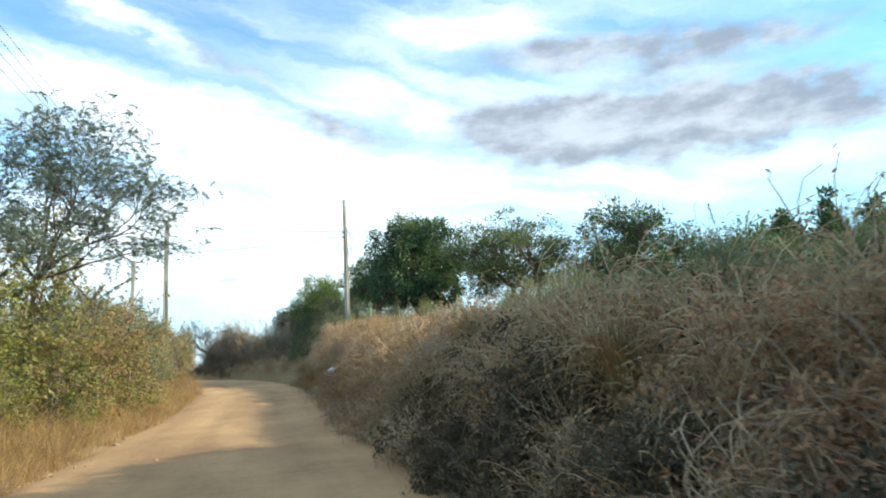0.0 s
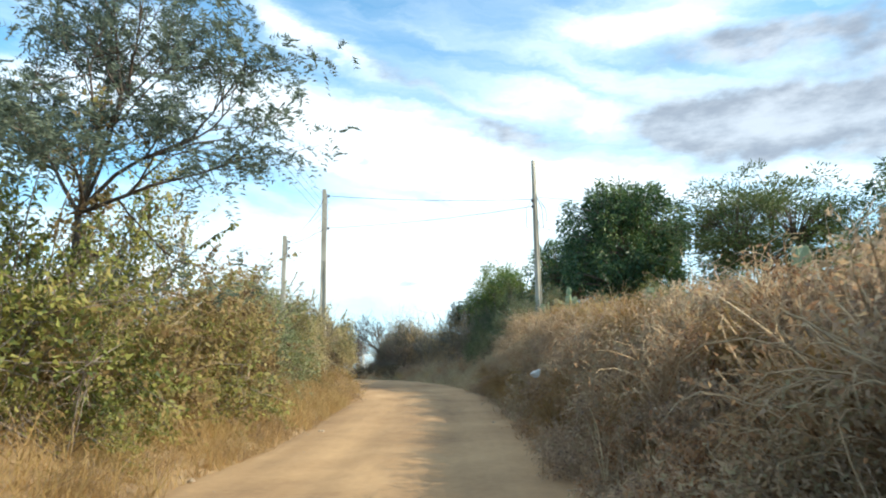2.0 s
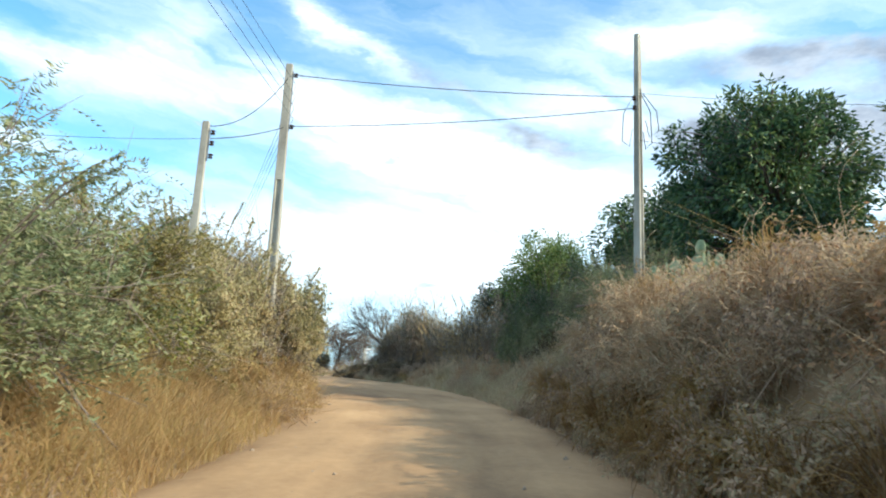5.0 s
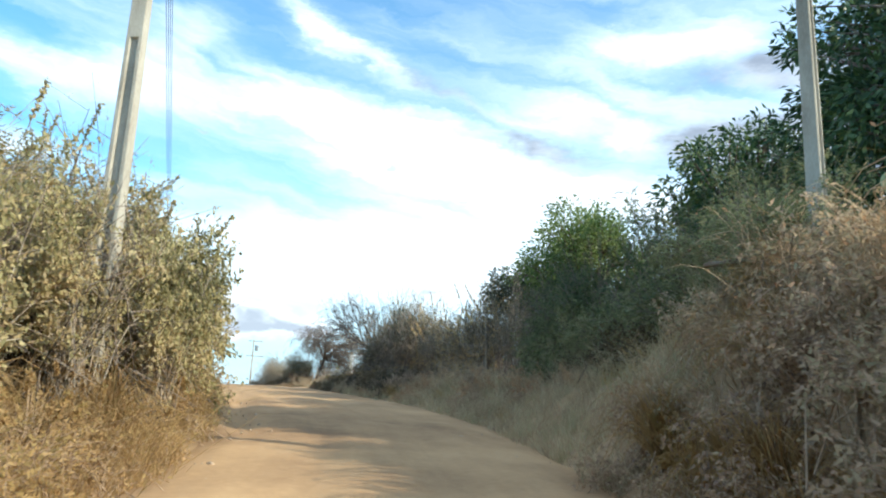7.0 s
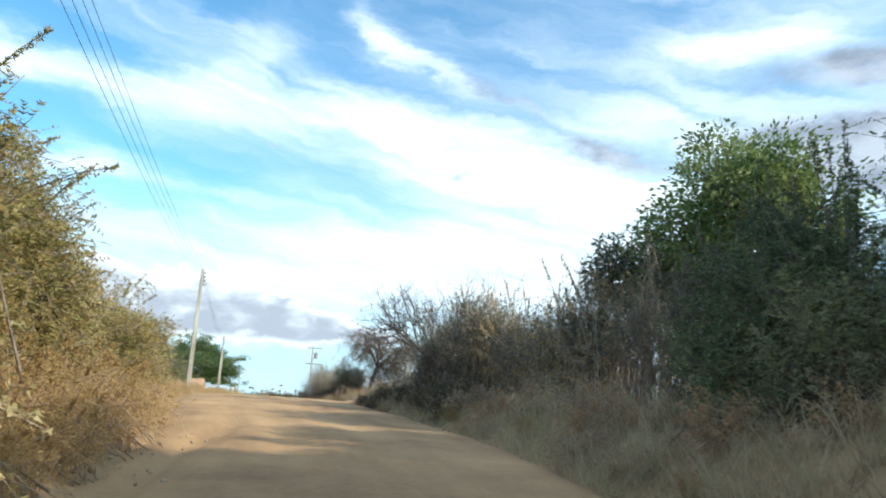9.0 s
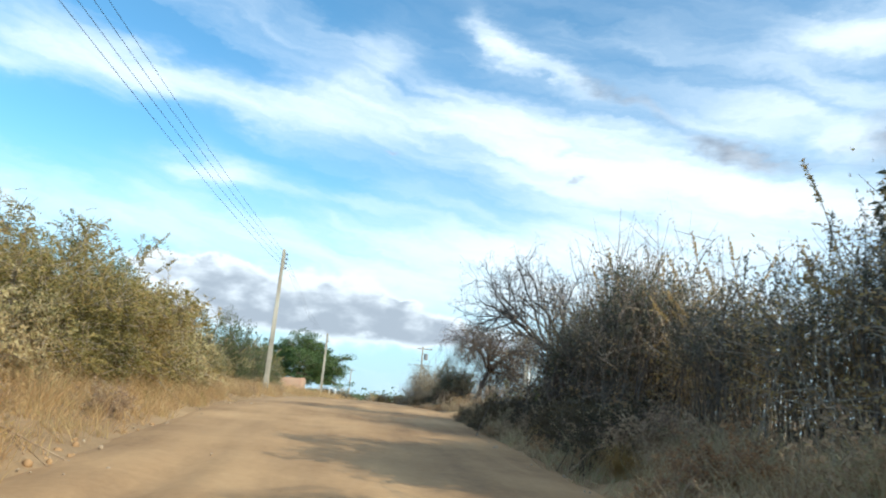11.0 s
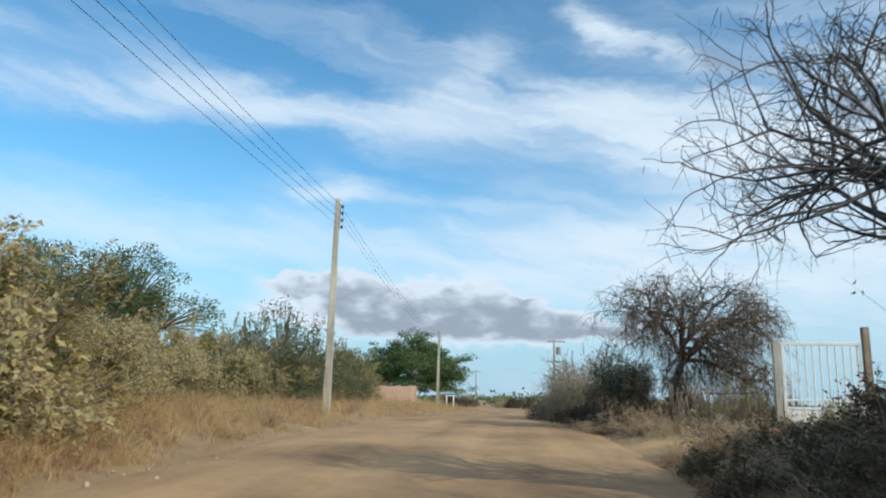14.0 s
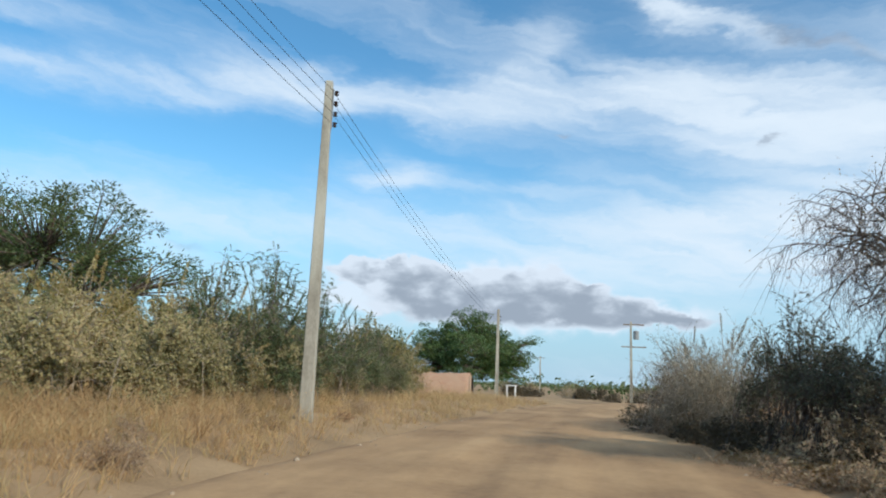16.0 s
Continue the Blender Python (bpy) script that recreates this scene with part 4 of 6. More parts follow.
# arching stalks over the face of the bank
for yc in np.arange(3.5, 35, 0.42):
    off = rng.uniform(0.7, 2.3 if yc < 17 else 1.9)
    x, y = at_road(yc + rng.uniform(-0.3, 0.3), right_edge(yc) + off)
    plant(TANGLES, rng, x, y, rng.uniform(0.75, 1.2) * np.interp(yc, [15, 19, 26, 29], [1.0, 0.75, 0.75, 0.95]), dz=0.1, tip=rng.uniform(10, 50))
# dead stalks that lean out over the dark foot of the bank near the start
for yc in np.arange(3.5, 10, 0.6):
    x, y = at_road(yc + rng.uniform(-0.2, 0.2), right_edge(yc) + rng.uniform(0.5, 1.5))
    plant(TANGLES, rng, x, y, rng.uniform(0.55, 0.8), dz=0.05, tip=rng.uniform(20, 50))
# golden weeds along the crest of the bank
for yc in np.arange(3, 35, 0.9):
    for off in (2.1, 3.1):
        x, y = at_road(yc + rng.uniform(-0.3, 0.3), right_edge(yc) + off + rng.uniform(-0.3, 0.3))
        plant(GOLD_KINDS, rng, x, y, rng.uniform(0.5, 0.85))
for yc in np.arange(19, 34, 0.7):
    x, y = at_road(yc, right_edge(yc) + rng.uniform(0.1, 0.7))
    plant(TUSSOCKS, rng, x, y, rng.uniform(0.8, 1.1), tip=15)
# dark scrub close behind the crest, near the start
for yc in np.arange(1.0, 15, 1.3):
    x, y = at_road(yc + rng.uniform(-0.3, 0.3), right_edge(yc) + rng.uniform(3.7, 4.6))
    plant(FEATHER_KINDS, rng, x, y, rng.uniform(0.8, 1.0), squash=rng.uniform(0.6, 0.8))
# green scrub behind the crest of the bank
for yc in np.arange(2, 36, 2.1):
    x, y = at_road(yc + rng.uniform(-0.4, 0.4), right_edge(yc) + rng.uniform(4.2, 5.6))
    plant(FEATHER_KINDS if rng.random() < 0.6 else LEFT_KINDS, rng, x, y, np.interp(yc, [2, 10, 20, 36], [0.8, 0.75, 0.55, 0.5]) * rng.uniform(0.8, 1.15))
# olive shrubs on the last of the bank
for yc in np.arange(35.2, 43, 0.75):
    x, y = at_road(yc + rng.uniform(-0.3, 0.3), right_edge(yc) + rng.uniform(2.3, 2.9))
    plant(UNDER_KINDS, rng, x, y, rng.uniform(0.8, 1.0))
    x, y = at_road(yc + rng.uniform(-0.3, 0.3), right_edge(yc) + rng.uniform(3.2, 4.4))
    plant(SPIKE_KINDS if rng.random() < np.interp(yc, [36, 38], [0.3, 0.7]) else FEATHER_KINDS, rng, x, y, rng.uniform(1.3, 1.6) * np.interp(yc, [35, 39, 43], [0.92, 1.02, 0.95]))
for yc in np.arange(32, 36, 0.6):
    x, y = at_road(yc + rng.uniform(-0.3, 0.3), right_edge(yc) + rng.uniform(1.8, 3.4))
    plant(FEATHER_KINDS if yc > 35 or rng.random() < 0.5 else GOLD_KINDS, rng, x, y, rng.uniform(0.7, 1.0) * np.interp(yc, [35, 38], [0.9, 1.2]))
# low dead brush along the foot of the hedge
for yc in np.arange(40, 74, 1.2):
    x, y = at_road(yc + rng.uniform(-0.45, 0.45), right_edge(yc) + 1.2 + rng.uniform(-0.2, 0.6))
    if not 62 < yc < 66:
        plant(DRY_KINDS, rng, x, y, rng.uniform(0.55, 0.9))
        if yc < 56:
            x, y = at_road(yc + 0.6, right_edge(yc) + rng.uniform(0.3, 0.7))
            plant(DRY_KINDS if rng.random() < 0.6 else TUSSOCKS, rng, x, y, rng.uniform(0.45, 0.7))
# tall hedge shrubs under the trees, and dry shrubs whose bare tops overhang the hedge
for x, y, sc, kinds in ((-11.5, 51.2, 1.05, HEDGE_KINDS), (-13.3, 51.8, 1.05, HEDGE_KINDS), (-20.6, 57.9, 1.75, POD_KINDS), (-20.1, 58.7, 1.9, POD_KINDS), (-19.5, 57.9, 1.8, POD_KINDS), (-18.6, 56.6, 1.6, POD_KINDS), (-18.9, 58.6, 1.95, POD_KINDS)):
    plant(kinds, rng, x, y, sc, squash=1.15)
# grey-green shrubs where the bank runs out
for yc in np.arange(38.5, 41, 1.0):
    x, y = at_road(yc + rng.uniform(-0.4, 0.4), right_edge(yc) + 2.6 + rng.uniform(-0.3, 0.3))
    plant(FEATHER_KINDS, rng, x, y, np.interp(yc, [37, 42, 46], [0.8, 1.05, 1.0]) * rng.uniform(0.9, 1.1))
# hedge on the right
for yc in np.arange(40.0, 55.5, 1.1):
    for off in (3.1,):
        x, y = at_road(yc + rng.uniform(-0.4, 0.4), right_edge(yc) + off + rng.uniform(-0.3, 0.3))
        plant(FEATHER_KINDS if yc < 43 else HEDGE_KINDS, rng, x, y, rng.uniform(0.85, 1.05) * (1.3 if yc < 43 else 1.0), squash=1.05)
for yc in np.arange(46.5, 57, 1.3):
    x, y = at_road(yc + rng.uniform(-0.4, 0.4), right_edge(yc) + 3.4 + rng.uniform(-0.3, 0.3))
    plant(TWIGGY_KINDS, rng, x, y, rng.uniform(1.35, 1.65), squash=1.1)
# dark-leaved filler that supplies the shade at the foot of the open hedge
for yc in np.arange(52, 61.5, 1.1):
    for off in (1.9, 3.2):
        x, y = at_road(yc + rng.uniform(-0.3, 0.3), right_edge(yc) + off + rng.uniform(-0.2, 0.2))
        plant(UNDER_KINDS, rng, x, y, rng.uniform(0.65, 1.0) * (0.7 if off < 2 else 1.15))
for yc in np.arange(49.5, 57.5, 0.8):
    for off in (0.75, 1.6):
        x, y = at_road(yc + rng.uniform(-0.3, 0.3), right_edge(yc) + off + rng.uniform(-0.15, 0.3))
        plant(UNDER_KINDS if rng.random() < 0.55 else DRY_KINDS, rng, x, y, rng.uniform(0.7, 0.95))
for yc, off, sc in ((58.5, 0.6, 0.8), (60.0, 0.8, 0.9), (61.2, 1.2, 0.9), (66.5, 0.8, 0.7), (68.0, 0.9, 0.9), (69.5, 0.7, 0.8), (71.0, 0.9, 0.9), (74.0, 0.8, 0.9), (76.0, 0.7, 0.8)):
    x, y = at_road(yc, right_edge(yc) + off)
    plant(DRY_KINDS, rng, x, y, sc)
for x, y, sc, kinds in ((-38.3, 76.4, 1.36, HAZE_KINDS), (-39.3, 77.3, 1.2, HAZE_KINDS), (-37.3, 75.4, 1.22, HAZE_KINDS), (-38.6, 75.6, 1.0, HAZE_KINDS), (-39.7, 75.9, 0.6, UNDER_KINDS), (-38.7, 75.1, 0.65, DRY_KINDS), (-37.7, 74.3, 0.65, UNDER_KINDS), (-36.7, 73.6, 0.65, UNDER_KINDS), (-35.7, 73.0, 0.7, UNDER_KINDS), (-34.8, 72.3, 0.75, UNDER_KINDS),
                        (-33.4, 71.5, 0.72, THICKET_KINDS), (-34.3, 72.6, 0.78, THICKET_KINDS), (-35.6, 73.8, 0.7, THICKET_KINDS), (-32.7, 70.8, 0.8, UNDER_KINDS), (-30.5, 71.6, 0.85, UNDER_KINDS), (-29.8, 71.2, 0.75, LEFT_KINDS), (-29.0, 70.6, 0.6, LEFT_KINDS), (-28.4, 70.2, 0.7, UNDER_KINDS), (-30.6, 70.6, 0.8, DRY_KINDS), (-29.6, 69.8, 0.75, DRY_KINDS)):
    plant(kinds, rng, x, y, sc)
# heap of fallen stalks and dry brush before the mesquite
for k in range(36):
    f = k / 35
    plant((TANGLES, TUSSOCKS, DRY_KINDS[::2])[k % 3], rng, -35.2 + 5.4 * f + rng.uniform(-0.3, 0.3), 71.2 - 2.7 * f + rng.uniform(-0.6, 0.5), rng.uniform(0.5, 0.8), dz=-0.05, squash=0.7)
# brush where the hedge ends at the track, its leaves coloured dark for shade
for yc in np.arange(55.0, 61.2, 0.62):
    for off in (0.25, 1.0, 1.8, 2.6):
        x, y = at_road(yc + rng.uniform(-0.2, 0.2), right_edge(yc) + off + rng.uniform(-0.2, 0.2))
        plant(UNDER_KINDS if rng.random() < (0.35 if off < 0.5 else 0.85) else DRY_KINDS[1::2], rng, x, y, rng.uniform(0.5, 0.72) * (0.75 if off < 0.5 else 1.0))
for x, y, h in ((-29.4, 48.6, 5.2), (-31.0, 50.9, 5.6), (-32.9, 53.0, 5.4), (-34.9, 55.2, 4.7), (-37.2, 57.4, 3.7), (-57.5, 79.6, 4.6), (-56.0, 77.4, 4.8), (-60.0, 81.8, 4.4), (-27.4, 46.4, 4.6), (-39.8, 59.4, 3.0)):
    plant(BIG_KINDS, rng, x, y, h * 0.84 * 0.38)
# scrub across the far bend
for k in range(26):
    f = k / 25
    plant(UNDER_KINDS if k % 3 else TWIGGY_KINDS, rng, -92 + 28 * f + rng.uniform(-2, 2), 120 + 18 * f + rng.uniform(-3, 3), rng.uniform(1.3, 2.2) * (1.0 if k % 3 else 0.6), squash=0.9)
# the undergrowth in this list darkens the hedge foot as painted shade
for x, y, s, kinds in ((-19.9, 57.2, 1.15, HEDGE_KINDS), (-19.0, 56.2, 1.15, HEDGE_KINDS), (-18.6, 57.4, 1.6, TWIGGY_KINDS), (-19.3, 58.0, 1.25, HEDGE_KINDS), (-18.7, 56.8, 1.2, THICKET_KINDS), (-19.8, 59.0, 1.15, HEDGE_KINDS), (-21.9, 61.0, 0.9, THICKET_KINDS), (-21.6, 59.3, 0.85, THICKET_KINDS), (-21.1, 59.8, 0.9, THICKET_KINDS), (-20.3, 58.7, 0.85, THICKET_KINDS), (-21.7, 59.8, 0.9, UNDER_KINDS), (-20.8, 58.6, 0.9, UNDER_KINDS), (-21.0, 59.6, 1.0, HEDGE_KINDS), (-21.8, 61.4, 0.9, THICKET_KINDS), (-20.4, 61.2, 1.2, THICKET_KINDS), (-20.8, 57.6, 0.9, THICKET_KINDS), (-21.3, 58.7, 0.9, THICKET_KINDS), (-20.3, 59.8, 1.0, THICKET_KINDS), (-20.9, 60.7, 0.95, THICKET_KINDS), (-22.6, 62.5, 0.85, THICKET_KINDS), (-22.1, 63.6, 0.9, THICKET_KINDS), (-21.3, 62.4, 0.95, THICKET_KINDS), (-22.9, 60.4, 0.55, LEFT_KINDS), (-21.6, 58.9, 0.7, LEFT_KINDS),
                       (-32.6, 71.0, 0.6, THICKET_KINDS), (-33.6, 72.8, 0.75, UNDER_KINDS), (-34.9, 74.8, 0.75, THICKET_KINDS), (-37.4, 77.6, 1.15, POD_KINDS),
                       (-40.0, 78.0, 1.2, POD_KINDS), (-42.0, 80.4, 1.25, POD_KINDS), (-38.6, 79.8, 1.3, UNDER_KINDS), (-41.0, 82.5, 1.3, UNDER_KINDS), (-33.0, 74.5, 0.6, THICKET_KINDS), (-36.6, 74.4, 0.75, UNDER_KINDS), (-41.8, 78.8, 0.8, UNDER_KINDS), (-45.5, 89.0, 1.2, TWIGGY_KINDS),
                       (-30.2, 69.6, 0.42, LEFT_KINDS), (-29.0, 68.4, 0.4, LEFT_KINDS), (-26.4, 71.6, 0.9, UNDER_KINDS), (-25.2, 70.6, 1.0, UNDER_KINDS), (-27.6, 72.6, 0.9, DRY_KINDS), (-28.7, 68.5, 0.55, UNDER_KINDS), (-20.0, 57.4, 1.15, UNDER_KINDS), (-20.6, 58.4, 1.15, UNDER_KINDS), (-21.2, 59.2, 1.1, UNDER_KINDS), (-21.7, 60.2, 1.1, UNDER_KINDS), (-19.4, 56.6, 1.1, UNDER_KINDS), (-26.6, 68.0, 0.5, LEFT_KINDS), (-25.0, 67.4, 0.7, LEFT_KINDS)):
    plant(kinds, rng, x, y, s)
discard(LEFT_KINDS + HOLLOW_KINDS + POD_KINDS + FEATHER_KINDS + DRY_KINDS + THICKET_KINDS + TWIGGY_KINDS + GOLD_KINDS + BIG_KINDS + SPRAY_KINDS + UNDER_KINDS + VINE_KINDS + HEDGE_KINDS + SPIKE_KINDS + HAZE_KINDS + TUSSOCKS + TANGLES)


def grass(name, label, seed, rows, mat, hmin, hmax):
    """rows: yc from, yc to, offset from, offset to, side, blades per square metre."""
    r = np.random.default_rng(seed)
    xs, ys = [], []
    for y0, y1, o0, o1, side, dens in rows:
        n = int((y1 - y0) * 1.25 * abs(o1 - o0) * dens / 14)
        yc = r.uniform(y0, y1, n)
        off = r.uniform(o0, o1, n)
        edge = right_edge(yc) + off if side > 0 else left_edge(yc) - off
        tx, ty = at_road(yc, edge)
        tx, ty = tx + r.normal(0, 0.1, n), ty + r.normal(0, 0.1, n)
        xs.append(np.repeat(tx, 14) + r.normal(0, 0.07, n * 14))
        ys.append(np.repeat(ty, 14) + r.normal(0, 0.07, n * 14))
    x, y = np.concatenate(xs), np.concatenate(ys)
    n = len(x)
    base = np.stack([x, y, terrain(x, y) - 0.03], 1)
    tuft = n // 14
    grown = np.repeat(r.lognormal(0, 0.35, tuft), 14)
    bow = np.repeat(r.normal(0, 0.5, (tuft, 3)), 14, 0)
    h = (r.uniform(hmin, hmax, n) * grown * (0.8 + 0.35 * wobble(x, y, 0.8, 7.0)))[:, None]
    lean = (r.normal(0, 0.6, (n, 3)) + bow) * (1, 1, 0)
    w = unit(r.normal(0, 1, (n, 3)) * (1, 1, 0.05)) * 0.0048
    mid = base + (lean * 0.35 + (0, 0, 0.6)) * h
    tip = base + (lean * 1.1 + (0, 0, 0.95)) * h
    v = np.stack([base - w, base + w, mid + w * 0.8, mid - w * 0.8, tip], 1).reshape(-1, 3)
    k = np.arange(n)[:, None] * 5
    me = mesh_of(name, v, [k + np.array([[0, 1, 2, 3]]), k + np.array([[3, 2, 4]])], mat)
    return tagged(piece(name, me), label, "grass", kind="stuff")


grass("dry_grass", "golden dry grass on the sunny verge", 11,
      [(-4, 36, 0.0, 2.2, -1, 280), (25, 47, 0.1, 3.0, -1, 200), (6, 38, 1.2, 3.2, 1, 110)], M_STRAW, 0.18, 0.7)
grass("short_grass", "short golden-brown dry grass on the wide verge", 13,
      [(46, 60, 0.3, 1.2, -1, 250), (46, 60, 1.2, 4.4, -1, 450), (60, 68, 0.4, 2.0, -1, 170), (60, 67, 2.0, 4.8, -1, 480), (60, 76, 3.5, 8, -1, 380), (66, 96, 0.3, 7, -1, 80)], M_VERGE, 0.14, 0.56)
grass("brown_grass", "brown dry grass at the foot of the bank and hedge", 12,
      [(-4, 8, -0.1, 0.9, 1, 110), (8, 26, 0.0, 2.0, 1, 110), (26, 35, 0.0, 2.6, 1, 330), (34, 43, 0.0, 2.8, 1, 380), (43, 60, 0.0, 3.0, 1, 380), (62, 96, 0.2, 4, 1, 70), (10, 42, 1.8, 4.5, 1, 60)], M_BROWNGRASS, 0.15, 0.55)


def grow(base, direction, length, rad, levels, kids, rng, bend=0.25, up=0.0, shrink=0.66, spread=0.8):
    """Branches level by level: a list of (paths, radii), and the last tips with their directions."""
    dirs = unit(np.atleast_2d(np.array(direction, float)))
    starts = np.tile(np.array(base, float), (len(dirs), 1))
    lens, rads = np.broadcast_to(np.array(length, float), len(dirs)), np.full(len(dirs), float(rad))
    out = []
    for lev in range(levels):
        m = len(starts)
        pts = [starts]
        d = dirs
        for _ in range(5):
            d = unit(d + rng.normal(0, bend * 0.5, (m, 3)) + (0, 0, up))
            pts.append(pts[-1] + d * lens[:, None] / 5)
        path = np.stack(pts, 1)
        out.append((path, rads[:, None] * np.linspace(1, 0.55, 6)[None]))
        k = kids[min(lev, len(kids) - 1)]
        idx = np.repeat(np.arange(m), k)
        u = rng.uniform(0.35, 1.0, len(idx)) * 4.999
        u[::k] = 4.999
        i, f = u.astype(int), (u % 1)[:, None]
        starts = path[idx, i] * (1 - f) + path[idx, i + 1] * f
        dirs = unit(unit(path[idx, i + 1] - path[idx, i]) + rng.normal(0, spread, (len(idx), 3)))
        lens = lens[idx] * shrink * rng.uniform(0.7, 1.2, len(idx))
        rads = np.maximum(rads[idx] * 0.58 * rng.uniform(0.8, 1.1, len(idx)), 0.003)
    return out, starts, dirs


def tree(name, label, x, y, trunk_h, rad, crown, clumps, per, L, W, leaf_mat, seed, flat=0.0, clump_r=0.5, droop=0.4, lean=(0, 0), shell=0.6, hollow=-0.35, lobes=0):
    """A trunk with limbs, and a crown of leaf clumps in an uneven ellipsoid. crown: centre x, y, z above the foot, radii."""
    r = np.random.default_rng(seed)
    cx, cy, cz, rx, ry, rz = crown
    top = new(name)
    tagged(top, label, "tree")
    top.location = (x, y, float(terrain(x, y)[0]) - 0.1)
    limbs = 9
    c = dome(clumps, r, hollow)
    lump = 0.82 + 0.22 * np.sin(c[:, 0] * 5 + seed) * np.sin(c[:, 1] * 4 + seed * 2) + 0.14 * np.sin(c[:, 2] * 9 + c[:, 0] * 7)
    c = c * (lump * r.uniform(shell, 1.05, clumps))[:, None] * (rx, ry, rz) + (cx, cy, cz)
    if lobes:  # rounded heads of foliage with dark clefts between
        heads = dome(lobes, r, hollow) * r.uniform(0.5, 0.8, (lobes, 1)) * (rx, ry, rz)
        pick = r.integers(0, lobes, clumps)
        ball = unit(r.normal(0, 1, (clumps, 3)) + unit(heads[pick]) * 0.9)
        lobed = heads[pick] + ball * (rx * r.uniform(0.22, 0.34, lobes))[pick][:, None] + (cx, cy, cz)
        fill = r.random(clumps) < 0.4
        c = np.where(fill[:, None], (c - (cx, cy, cz)) * 0.86 + (cx, cy, cz), lobed)
    fork = np.array([lean[0] * trunk_h, lean[1] * trunk_h, trunk_h])
    wood = [tubes(bezier(np.array([[0, 0, -0.2]]), np.array([[lean[0] * 0.3, lean[1] * 0.3, trunk_h * 0.5]]), fork[None], 7), np.linspace(rad * 1.25, rad * 0.8, 7)[None], 8)]
    e = c[r.integers(0, clumps, limbs)]
    wood.append(tubes(bezier(np.tile(fork, (limbs, 1)), fork + (e - fork) * 0.4 + (0, 0, 0.3), e, 6), np.tile(np.linspace(rad * 0.6, rad * 0.12, 6), (limbs, 1)), 5))
    near = np.argmin(((c[:, None] - e[None]) ** 2).sum(-1), 1)
    s = fork + (e[near] - fork) * 0.65
    wood.append(tubes(bezier(s, (s + c) / 2 + (0, 0, 0.2), c, 4), np.tile(np.linspace(rad * 0.22, rad * 0.05, 4), (clumps, 1)), 3))
    ti = np.repeat(np.arange(clumps), per)
    off = unit(r.normal(0, 1, (len(ti), 3))) * (r.uniform(0, 1, len(ti)) ** 0.5)[:, None] * clump_r * r.uniform(0.6, 1.3, clumps)[ti][:, None] * (1, 1, 1 - flat)
    out_d = unit(c - (cx, cy, cz))[ti]
    D = out_d * 0.5 + unit(off) * 0.8 + r.normal(0, 0.4, (len(ti), 3)) * (1, 1, 1 - flat) - (0, 0, droop)
    g = leaf_quads(c[ti] + off, D, L * r.uniform(0.7, 1.25, len(ti)), W * r.uniform(0.8, 1.2, len(ti)), r)
    piece("trunk", mesh_of("trunk", *join(wood), M_BARK, smooth=True), top)
    piece("crown", mesh_of("crown", *g, leaf_mat), top)
    return top


def boughs(name, label, x, y, direction, length, rad, limbs, limb_len, levels, kids, seed, mat, leaf=None, bend=0.25, up=0.02, spread=0.7, shrink=0.68, hang=0.0, fringe=None):
    """An open tree whose branches show: a trunk, limbs in the given directions, and their branching. leaf: count per tip, length, width, material."""
    r = np.random.default_rng(seed)
    top = new(name)
    tagged(top, label, "tree")
    top.location = (x, y, float(terrain(x, y)[0]) - 0.15)
    trunk, _, _ = grow((0, 0, 0), direction, length, rad, 1, (1,), r, 0.12, 0.0)
    lv, tips, dirs = grow(trunk[0][0][0, -1] - (0, 0, 0.1), limbs, limb_len, rad * 0.42, levels, kids, r, bend, up, shrink, spread)
    piece("trunk", mesh_of("trunk", *tubes(*trunk[0], 9), mat, smooth=True), top)
    for p, q in zip(*lv[0]):
        piece("limb", mesh_of("limb", *tubes(p[None], q[None], 6), mat, smooth=True), top)
    piece("twig_work", mesh_of("twig_work", *join([tubes(p, q, 4 if k < 1 else 3) for k, (p, q) in enumerate(lv[1:])]), mat), top)
    if fringe:  # hair-fine hanging twigs: count per tip, length
        n, ln = fringe
        k = np.repeat(np.arange(len(tips)), n)
        a = tips[k] - dirs[k] * r.uniform(0, 0.3, len(k))[:, None]
        b = a + (unit(dirs[k] + r.normal(0, 0.6, (len(k), 3))) - (0, 0, 0.35 + hang * 0.4)) * (ln * r.uniform(0.4, 1.2, len(k)))[:, None]
        piece("twig_fringe", mesh_of("twig_fringe", *ribbons(a, b, 0.0035, 0.0015, r), mat), top)
    if leaf:
        n, L, W, lmat = leaf[:4]
        k = np.repeat(np.arange(len(tips)), n)
        P = tips[k] + dirs[k] * r.uniform(-0.25, 0.3, len(k))[:, None] + r.normal(0, 0.08, (len(k), 3))
        D = dirs[k] * 0.5 + r.normal(0, 0.7, (len(k), 3)) - (0, 0, hang)
        g = frond_leaves(P, D, leaf[5] * r.uniform(0.6, 1.3, len(k)), leaf[4], L, W, r) if len(leaf) > 4 else leaf_quads(P, D, L * r.uniform(0.6, 1.3, len(k)), W, r)
        piece("crown", mesh_of("crown", *g, lmat), top)
    return top


